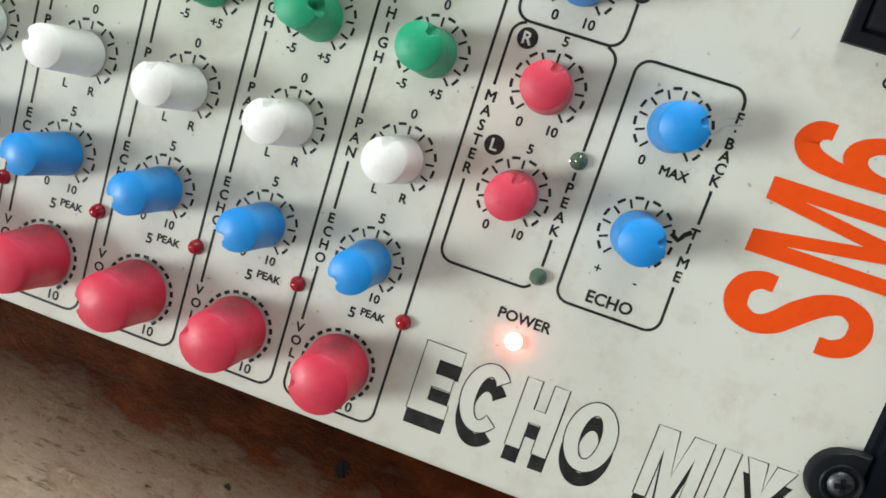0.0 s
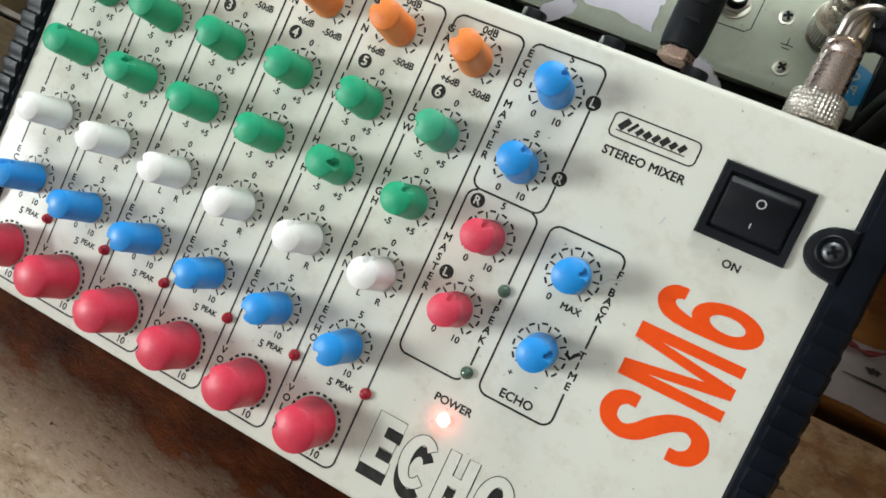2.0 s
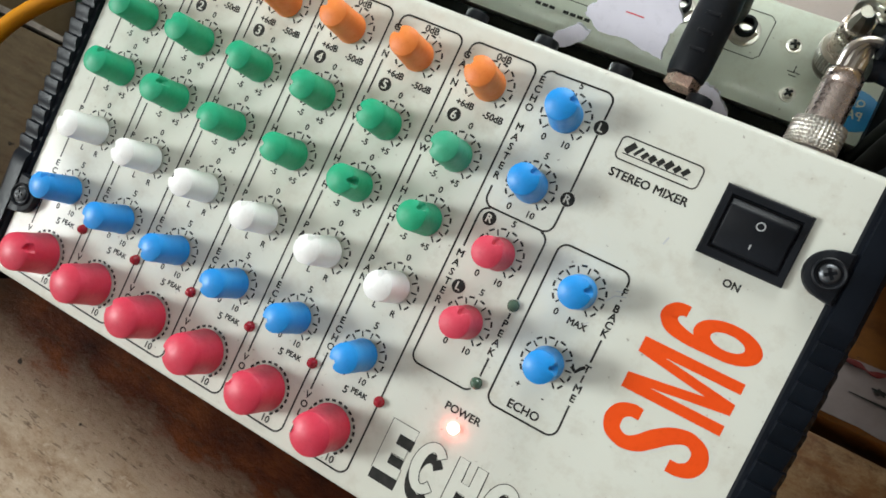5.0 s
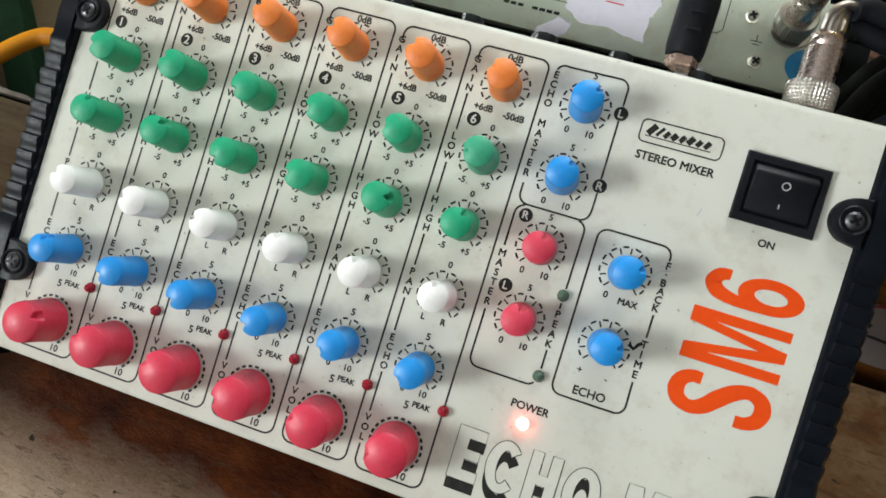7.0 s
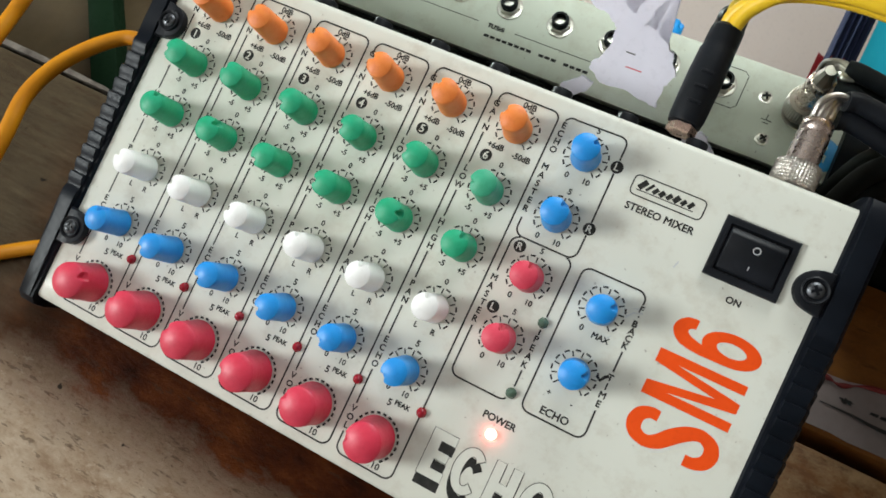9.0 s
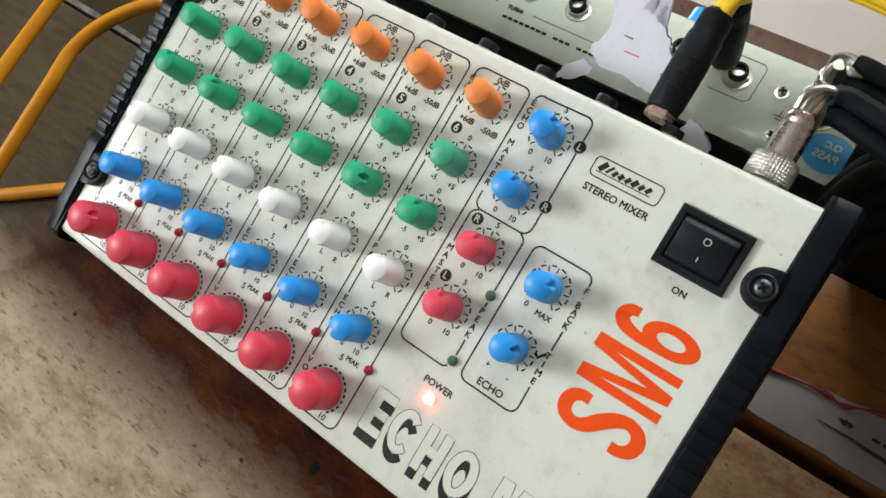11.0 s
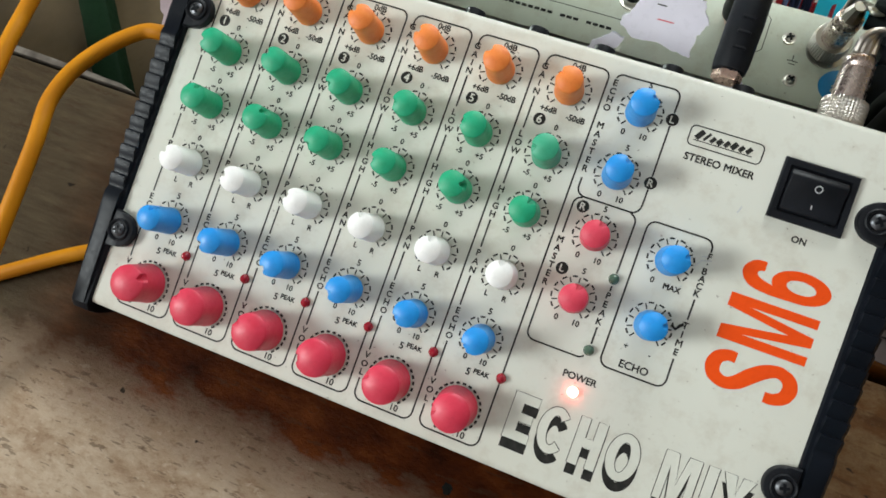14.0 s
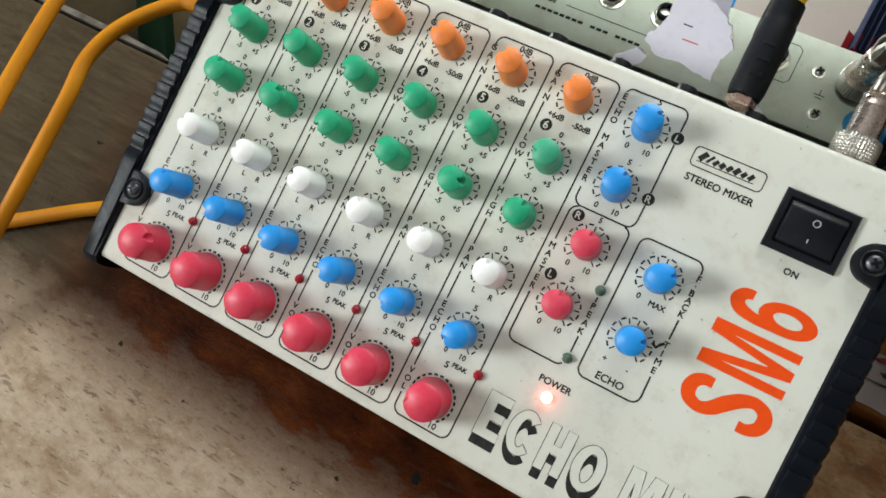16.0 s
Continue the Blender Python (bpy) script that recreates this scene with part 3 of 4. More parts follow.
def cross_mesh():
    bm = bmesh.new()
    for turn in (0, 90):
        made = bmesh.ops.create_cube(bm, size=1.0, matrix=Matrix.Rotation(radians(turn), 4, "Z") @ Matrix.Translation((0, 0, 0.00115)) @ Matrix.Diagonal((0.0034, 0.0010, 0.0008, 1)))
    return to_mesh("slot", bm, BLACK)


SCREW_ME, CROSS_ME = screw_mesh(), cross_mesh()
for side, x in ((-1, -168.7), (1, 104.7)):
    c = part("end_cheek", cheek(side), NAVY, mixer, "ribbed black rubber end cheek", Matrix.Translation(mm(x, 0, 0)), smooth=35)
    for y in (0.6, 95.5):
        ear = part("lug", ear_mesh(side), BLACK, c, "", Matrix.Translation(mm(-side * 2.8, y, 0.0)))
        s = part("screw", SCREW_ME, None, c, "", Matrix.Translation(mm(-side * 3.4, y, 3.6)) @ Matrix.Rotation(0.5 * y, 4, "Z"))
        part("slot", CROSS_ME, None, c, "", Matrix.Translation(mm(-side * 3.4, y, 3.65)) @ Matrix.Rotation(0.5 * y, 4, "Z"))


# printed frame lines
def frame_line(name, points, width=0.65, closed=False):
    bm = bmesh.new()
    stroke(bm, points, width, closed)
    return part(name, bm, INK, mixer, smooth=0)


def corner(x, y, r, a0):
    return arc(x, y, r, a0, a0 - 90, 6)


ROW_Y = dict(gain=108.4, low=83.4, high=60.6, pan=36.0, echo=11.0, vol=-15.9)
WORDS = (("GAIN", 110.0, 3.3), ("LOW", 84.8, 3.4), ("HIGH", 61.2, 3.3), ("PAN", 37.5, 3.4), ("ECHO", 13.0, 3.3), ("VOL", -13.5, 3.4))


def stacked(words, x, y, step, size=2.3):
    for k, letter in enumerate(words):
        write(mixer, letter, x, y + step * ((len(words) - 1) / 2 - k), size, bold=0.11)


def broken_line(x, top, bottom, gaps):
    y = top
    for a, b in gaps:
        if y - a > 0.8:
            frame_line("frame_line", [(x, y), (x, a)])
        y = b
    if y - bottom > 0.8:
        frame_line("frame_line", [(x, y), (x, bottom)])


def gap(words, y, step):
    half = step * len(words) / 2 + 0.6
    return (y + half, y - half)


for k in range(6):
    x0 = -147.0 + 27.0 * k
    xl, xr = x0 - 11.6, x0 + 12.0
    frame_line("frame_line", [(xl, 114.6), (xl, 116.8)] + corner(xl + 3, 117.0, 3, 180) + corner(xr - 3, 117.0, 3, 90) + [(xr, 1.8)])
    frame_line("frame_line", [(xr, -1.8), (xr, -24)] + arc(xr - 3.4, -24.0, 3.4, 0, -90) + arc(xl + 3.4, -24.0, 3.4, -90, -180) + [(xl, -19.2)])
    broken_line(xl, 103.0, -8.0, [gap(w, y, s) for w, y, s in WORDS[1:5]])
    for w, y, s in WORDS:
        stacked(w, xl, y, s)
    write(mixer, "0dB", x0 + 0.6, 118.1, 2.3, bold=0.11)
    write(mixer, "+6dB", x0 - 5.0, 99.9, 2.2, bold=0.11, squeeze=0.95)
    write(mixer, "-50dB", x0 + 5.6, 99.2, 2.2, bold=0.11, squeeze=0.95)
    bm = bmesh.new()
    prism(bm, [(x * MM, y * MM) for x, y in arc(0, 0, 2.35, 0, 345, 23)], 0.00002, INK_HIGH * MM)
    part("channel_badge", bm, INK, mixer, "", spot(x0 - 7.0, 95.4), smooth=0)
    write(mixer, str(k + 1), x0 - 7.0, 95.4, 3.0, material=PALE_INK, high=0.12, bold=0.08)
    for row in ("low", "high"):
        write(mixer, "0", x0, ROW_Y[row] + 10.7, 2.05, bold=0.10)
        write(mixer, "-5", x0 - 4.9, ROW_Y[row] - 8.2, 2.05, bold=0.10)
        write(mixer, "+5", x0 + 3.2, ROW_Y[row] - 8.2, 2.05, bold=0.10)
    write(mixer, "0", x0, ROW_Y["pan"] + 10.7, 2.05, bold=0.10)
    write(mixer, "L", x0 - 3.8, ROW_Y["pan"] - 8.2, 2.05, bold=0.10)
    write(mixer, "R", x0 + 3.3, ROW_Y["pan"] - 8.3, 2.05, bold=0.10)
    write(mixer, "5", x0, ROW_Y["echo"] + 10.7, 2.3, bold=0.10)
    write(mixer, "0", x0 - 3.3, ROW_Y["echo"] - 8.0, 2.1, bold=0.10)
    write(mixer, "10", x0 + 3.9, ROW_Y["echo"] - 8.0, 2.05, bold=0.10)
    write(mixer, "5", x0 - 0.4, -2.0, 2.5, bold=0.11)
    write(mixer, "PEAK", x0 + 4.6, -1.0, 1.8, bold=0.11, turn=0)
    write(mixer, "0", x0 - 5.0, -25.0, 2.05, bold=0.10)
    write(mixer, "10", x0 + 5.0, -25.0, 2.4, bold=0.10)

# echo master, master and echo blocks
frame_line("frame_line", [(2.6, 118.4)] + corner(5.4, 117.2, 2.8, 160) + corner(23.4, 117.2, 3.0, 90) + [(26.4, 111.9)])
frame_line("frame_line", [(26.4, 107.0), (26.6, 87.6)])
frame_line("frame_line", [(26.7, 82.8), (26.7, 77.0)] + arc(23.4, 76.2, 3.2, 0, -90) + arc(6.2, 76.2, 3.2, -90, -180) + [(3.0, 79.6)])
stacked("ECHO", 3.0, 111.6, 3.2)
stacked("MASTER", 3.0, 91.5, 3.35)
frame_line("frame_line", [(3.1, 58.2), (3.1, 69.5)] + arc(6.3, 69.5, 3.2, 180, 100))
frame_line("frame_line", arc(23.2, 69.5, 3.2, 80, 0) + [(26.3, 50.4)])
frame_line("frame_line", [(26.2, 45.6), (26.2, 43.6)])
stacked("PEAK", 26.2, 36.9, 3.3)
frame_line("frame_line", [(26.2, 29.8), (26.2, 23.4)])
frame_line("frame_line", [(25.0, 18.5)] + arc(22.8, 20.4, 3.0, -40, -90, 4) + arc(6.4, 20.6, 3.2, -90, -180) + [(3.2, 36.6)])
stacked("MASTER", 3.2, 47.4, 3.3)
frame_line("frame_line", [(54.6, 30.0 - 1.4), (54.8, 20.6)] + arc(51.6, 20.6, 3.2, 0, -90) + arc(34.2, 20.6, 3.2, -90, -180) + corner(34.0, 69.4, 3.2, 180) + corner(51.2, 69.4, 3.2, 90) + [(54.4, 68.4)])
stacked("F.BACK", 54.6, 59.9, 2.75)
frame_line("frame_line", [(54.6, 50.8), (54.6, 43.2)])
stacked("TIME", 54.6, 36.0, 3.3)
for words, x, y in (("L", 26.5, 109.4), ("R", 26.8, 85.2), ("R", 6.9, 69.6), ("L", 7.3, 45.8)):
    bm = bmesh.new()
    prism(bm, [(px * MM, py * MM) for px, py in arc(0, 0, 2.3, 0, 345, 23)], 0.00002, INK_HIGH * MM)
    part("channel_badge", bm, INK, mixer, "", spot(x, y), smooth=0)
    write(mixer, words, x, y, 2.6, material=PALE_INK, high=0.12, bold=0.08)
for x, y in ((15.0, 108.5), (14.6, 84.2), (14.6, 60.6), (14.8, 36.7)):
    write(mixer, "5", x + 0.4, y + 10.6, 2.05, bold=0.10)
    write(mixer, "0", x - 3.7, y - 8.3, 2.1, bold=0.10)
    write(mixer, "10", x + 3.9, y - 8.3, 2.05, bold=0.10)
write(mixer, "0", 38.6, 52.6, 2.05, bold=0.10)
write(mixer, "MAX", 46.0, 51.8, 2.0, bold=0.11)
write(mixer, "+", 37.8, 27.2, 2.2, bold=0.05)
write(mixer, "-", 46.6, 26.4, 2.2, bold=0.05)
write(mixer, "ECHO", 42.9, 20.6, 2.7, bold=0.11)
write(mixer, "POWER", 26.6, 10.3, 2.5, bold=0.11)
write(mixer, "ON", 80.4, 81.9, 2.25, bold=0.11)
write(mixer, "STEREO MIXER", 47.0, 98.6, 2.6, bold=0.12, squeeze=1.0)

# maker's plate drawn as plain bars in a rounded outline
frame_line("plate_outline", arc(57.9, 108.3, 1.8, 0, 90) + arc(35.6, 108.3, 1.8, 90, 180) + arc(35.6, 104.6, 1.8, 180, 270) + arc(57.9, 104.6, 1.8, 270, 360), 0.45, True)
for x, w, h in ((37.4, 2.0, 3.1), (40.0, 1.0, 2.9), (42.2, 1.5, 2.0), (44.6, 1.9, 1.9), (47.2, 1.6, 2.0), (49.8, 1.9, 2.3), (52.4, 1.6, 1.9), (55.0, 1.6, 2.1)):
    bm = bmesh.new()
    stroke(bm, [(x - 0.35 * h, 105.6), (x, 105.6 + 0.5 * h), (x + 0.35 * h, 105.6 + h)], w)
    part("plate_bar", bm, INK, mixer, smooth=0)
bm = bmesh.new()
stroke(bm, [(35.6, 104.9), (56.4, 104.9)], 0.35)
part("plate_bar", bm, INK, mixer, smooth=0)

# large lettering: outlines in a box of width w and height h, arms t thick
def band(cx, cy, rx, ry, t, a0, a1, steps=28, ty=None):
    """A closed ring or an open bowl with square-cut ends."""
    ty = ty or t
    outer = [(cx + rx * math.cos(radians(a0 + (a1 - a0) * k / steps)), cy + ry * math.sin(radians(a0 + (a1 - a0) * k / steps))) for k in range(steps + 1)]
    inner = [(cx + (rx - t) * math.cos(radians(a0 + (a1 - a0) * k / steps)), cy + (ry - ty) * math.sin(radians(a0 + (a1 - a0) * k / steps))) for k in range(steps + 1)]
    return outer, inner


def glyph(letter, w, h, t):
    """The filled pieces and the closed outlines of a letter, centred."""
    x, y = w / 2, h / 2
    if letter == "E":
        m = t * 0.46
        o = [(-x, -y), (x, -y), (x, -y + t), (-x + t * 1.15, -y + t), (-x + t * 1.15, -m), (x * 0.86, -m), (x * 0.86, m), (-x + t * 1.15, m), (-x + t * 1.15, y - t), (x, y - t), (x, y), (-x, y)]
    elif letter == "H":
        m = t * 0.46
        o = [(-x, -y), (-x + t, -y), (-x + t, -m), (x - t, -m), (x - t, -y), (x, -y), (x, y), (x - t, y), (x - t, m), (-x + t, m), (-x + t, y), (-x, y)]
    elif letter == "I":
        o = [(-x, -y), (x, -y), (x, y), (-x, y)]
    elif letter == "M":
        o = [(-x, -y), (-x + t * 0.8, -y), (-x + t * 0.8, y * 0.42), (-t * 0.42, -y), (t * 0.42, -y), (x - t * 0.8, y * 0.42), (x - t * 0.8, -y), (x, -y), (x, y), (x - t * 1.3, y), (0, -y * 0.24), (-x + t * 1.3, y), (-x, y)]
    elif letter == "X":
        d = t * 0.62
        o = [(-x, -y), (-x + 2 * d, -y), (0, -d * 0.9), (x - 2 * d, -y), (x, -y), (d * 0.75, 0), (x, y), (x - 2 * d, y), (0, d * 0.9), (-x + 2 * d, y), (-x, y), (-d * 0.75, 0)]
    if letter in "EHIMX":
        return [("face", o)], [o]
    a0, a1 = (0, 360) if letter == "O" else (42, 318)
    outer, inner = band(0, 0, x, y, t, a0, a1, 36, t * 0.9)
    if letter == "O":
        return [("band", outer, inner)], [outer[:-1], inner[:-1]]
    return [("band", outer, inner)], [outer + inner[::-1]]


def fill(bm, pieces, high):
    for kind, *lines in pieces:
        if kind == "face":
            bm.faces.new([bm.verts.new(mm(x, y, high)) for x, y in lines[0]])
        else:
            o, i = ([bm.verts.new(mm(x, y, high)) for x, y in line] for line in lines)
            for k in range(len(o) - 1):
                bm.faces.new((o[k], o[k + 1], i[k + 1], i[k]))
    bm.normal_update()
    bmesh.ops.triangulate(bm, faces=bm.faces)
    bmesh.ops.recalc_face_normals(bm, faces=bm.faces)
    for f in bm.faces:
        if f.normal.z < 0:
            f.normal_flip()


def title(letter, x, w, y=-10.7, h=17.6, t=3.7, drop=3.7):
    pieces, lines = glyph(letter, w, h, t)
    bm = bmesh.new()
    fill(bm, pieces, 0.03)
    part("title_shadow", bm, INK, mixer, "", spot(x + 0.25, y - drop), smooth=0)
    bm = bmesh.new()
    fill(bm, pieces, 0.08)
    part("title_letter", bm, PALE_INK, mixer, "", spot(x, y), smooth=0)
    bm = bmesh.new()
    for line in lines:
        stroke(bm, line, 0.26, True, 0.12)
    part("title_outline", bm, INK, mixer, "", spot(x, y), smooth=0)


for letter, x, w in (("E", 11.7, 9.6), ("C", 24.0, 11.6), ("H", 36.8, 10.2), ("O", 49.7, 11.8), ("M", 69.4, 13.0), ("I", 79.9, 3.9), ("X", 88.8, 11.2)):
    title(letter, x, w)


def large_letter(pieces, y):
    bm = bmesh.new()
    for k, piece in enumerate(pieces):
        fill(bm, [piece], INK_HIGH + 0.02 * k)
    part("large_letter", bm, ORANGE_INK, mixer, "bold orange printed letter", spot(80.6, y, 0, 90), smooth=0)


def swept(points, widths):
    """A broad curved stroke with square ends, as the two sides of a band."""
    p = [Vector((*q, 0)) for q in points]
    path = smooth_path(p, 8)
    n = len(path)
    left, right = [], []
    for k, q in enumerate(path):
        d = (path[min(k + 1, n - 1)] - path[max(k - 1, 0)]).normalized()
        f = k / (n - 1) * (len(widths) - 1)
        j = min(int(f), len(widths) - 2)
        w = widths[j] + (widths[j + 1] - widths[j]) * (f - j)
        s_ = Vector((-d.y, d.x, 0)) * w / 2
        left.append((q.x + s_.x, q.y + s_.y))
        right.append((q.x - s_.x, q.y - s_.y))
    return ("band", left, right)


large_letter([swept([(4.6, 6.4), (4.6, 9.4), (2.9, 12.2), (0.0, 13.1), (-3.0, 12.0), (-4.6, 9.0), (-4.5, 6.2), (-2.9, 3.3), (0.0, 0.4), (3.0, -3.3), (4.6, -7.0), (4.5, -9.6), (2.9, -12.3), (0.0, -13.3), (-3.0, -12.2), (-4.7, -9.2), (-4.85, -6.1)], [3.7, 3.9, 4.7, 5.2, 4.7, 4.1, 4.3, 5.1, 5.5, 5.1, 4.3, 4.1, 4.7, 5.2, 4.7, 3.9, 3.7])], 31.7)
x, y = 8.3, 15.15
large_letter([("face", [(-x, -y), (-x + 3.3, -y), (-x + 3.3, y - 7.7), (-1.75, -y), (1.75, -y), (x - 3.3, y - 7.7), (x - 3.3, -y), (x, -y), (x, y), (x - 4.9, y), (0, -y + 8.2), (-x + 4.9, y), (-x, y)])], 49.6)
six = band(0, -5.85, 5.5, 10.0, 3.2, 0, 360, 40, 5.0)
large_letter([("band", *six), swept([(-3.9, -6.0), (-3.95, 0.0), (-3.7, 5.0), (-2.4, 9.8), (0.2, 11.8), (2.5, 10.6), (3.3, 8.6), (3.3, 7.2)], [3.2, 3.4, 3.7, 4.5, 5.1, 4.3, 3.5, 3.3])], 66.4)


# dials
def dial_mesh(ring, tick0, tick1, ticks, dash_width, tick_width=0.5, reach=6.6):
    bm = bmesh.new()
    for k in range(ticks):
        a = radians(228 - (276 / (ticks - 1)) * k)
        if tick1 > tick0:
            stroke(bm, [(tick0 * math.cos(a), tick0 * math.sin(a)), (tick1 * math.cos(a), tick1 * math.sin(a))], tick_width)
    for k in range(2 * ticks - 1):
        a = 228 - (276 / (2 * ticks - 2)) * k
        if k % 2 or tick1 <= tick0:
            stroke(bm, arc(0, 0, ring, a + reach, a - reach, 4), dash_width)
    return to_mesh("dial_ring", bm, INK, 0)


SMALL_DIAL = dial_mesh(8.1, 5.9, 7.9, 11, 0.66, 0.52)
VOL_DIAL = dial_mesh(8.95, 0, 0, 10, 0.85, reach=4.6)


def knob_mesh(radius, height, dome, material, flare=0.0, taper=0.9):
    """A turned plastic knob, slightly tapered, with a domed cap, a rounded rim and a finger notch in the rim."""
    bm = bmesh.new()
    top, lip = radius * taper, height - dome
    prof = [(radius * 1.02 + flare, 0.8), (radius * 1.0 + flare, 1.6), (radius * (0.65 + 0.35 * taper), height * 0.35), (radius * (0.3 + 0.7 * taper), height * 0.7), (radius * (0.27 + 0.73 * taper), height * 0.78), (top, lip - 0.05), (top * 0.992, lip + 0.02)]
    for k in range(1, 8):
        r = top * 0.992 * (1 - k / 8)
        prof.append((r, lip + dome * (1 - (r / top) ** 2)))
    prof.append((0.25, height))
    steps = 48

    def notch(r, z, a):
        d = math.atan2(math.sin(a), math.cos(a))
        depth = 2.1 * math.exp(-((d * radius) / 1.35) ** 4) * min(1.0, max(0.0, (z / MM - height * 0.72) / (height * 0.06)))
        return max(0.0001, min(r, (radius * taper - depth) * MM)) if depth > 0.1 and r > 0.5 * radius * MM else r

    lathe(bm, [(r * MM, z * MM) for r, z in prof], steps, None, notch)
    return to_mesh("knob", bm, material, 28)


def skirt_mesh(radius):
    bm = bmesh.new()
    lathe(bm, [(radius * MM, 0.05 * MM), (radius * MM, 0.75 * MM), (radius * 0.9 * MM, 0.85 * MM)], 28)
    return to_mesh("skirt", bm, BLACK)


SKIRT_SMALL, SKIRT_LARGE = skirt_mesh(4.8), skirt_mesh(6.6)
KNOBS = {m.name: knob_mesh(5.4, 16.6, 1.4, m) for m in (BLUE, GREEN, PALE_GREEN, WHITE, ORANGE, PINK)}
VOL_KNOB = knob_mesh(7.9, 16.6, 2.2, RED, 0.0, 0.89)


def knob(x, y, material, turn, label):
    tagged(part("dial_ring", SMALL_DIAL, None, mixer, "", spot(x, y)), kind="stuff")
    lean = Matrix.Rotation(radians(random.uniform(-1.5, 1.5)), 4, "X") @ Matrix.Rotation(radians(random.uniform(-1.5, 1.5)), 4, "Y")
    k = part("knob", KNOBS[material.name], None, mixer, label, spot(x, y) @ lean @ Matrix.Rotation(radians(turn), 4, "Z"))
    part("skirt", SKIRT_SMALL, None, k)


random.seed(4)
PAN_TURNS = (150, 170, 165, 100, 90, 95)
LOW_TURNS = (190, 150, 215, 195, 180, 200)
for k in range(6):
    x0 = -147.0 + 27.0 * k
    knob(x0, ROW_Y["gain"], ORANGE, 150 + 12 * math.sin(3 * k), "orange plastic knob")
    knob(x0, ROW_Y["low"], PALE_GREEN if k == 5 else GREEN, LOW_TURNS[k], "green plastic knob")
    knob(x0, ROW_Y["high"], GREEN, (75, 50, 230, 190, 10, 60)[k], "green plastic knob")
    knob(x0, ROW_Y["pan"], WHITE, PAN_TURNS[k], "white plastic knob")
    knob(x0, ROW_Y["echo"], BLUE, (85, 215, 225, 215, 220, 225)[k], "blue plastic knob")
    tagged(part("dial_ring", VOL_DIAL, None, mixer, "", spot(x0, ROW_Y["vol"])), kind="stuff")
    v = part("volume_knob", VOL_KNOB, None, mixer, "large red plastic knob", spot(x0, ROW_Y["vol"]) @ Matrix.Rotation(radians((35, 150, 160, 200, 165, 190)[k]), 4, "Z"))
    part("skirt", SKIRT_LARGE, None, v)
for x, y, material, turn, label in ((15.0, 108.5, BLUE, 40, "blue plastic knob"), (14.6, 84.2, BLUE, 55, "blue plastic knob"), (14.6, 60.6, PINK, 70, "faded red plastic knob"),
                                    (14.8, 36.7, PINK, 80, "faded red plastic knob"), (42.4, 61.0, BLUE, 30, "blue plastic knob"), (43.0, 36.8, BLUE, 20, "blue plastic knob")):
    knob(x, y, material, turn, label)


# small lamps
def led_mesh(material, radius):
    bm = bmesh.new()
    lathe(bm, [(radius * MM * 1.1, 0.0), (radius * MM * 1.1, 0.4 * MM), (radius * MM, 0.5 * MM), (radius * MM * 0.97, 1.1 * MM), (radius * MM * 0.75, 1.9 * MM), (radius * MM * 0.4, 2.3 * MM), (radius * MM * 0.1, 2.45 * MM)], 20)
    return to_mesh("indicator_lamp", bm, material)


RED_LED, GREEN_LED, LIT_LED = led_mesh(LED_RED, 1.75), led_mesh(LED_GREEN, 1.8), led_mesh(LED_LIT, 1.8)
for k in range(6):
    part("indicator_lamp", RED_LED, None, mixer, "dark red peak lamp", spot(-135.0 + 27.0 * k, 0.0))
part("indicator_lamp", GREEN_LED, None, mixer, "clear greenish peak lamp", spot(26.0, 48.1))
part("indicator_lamp", GREEN_LED, None, mixer, "clear greenish peak lamp", spot(26.1, 20.9))
part("indicator_lamp", LIT_LED, None, mixer, "glowing red power lamp", spot(25.8, 4.7))


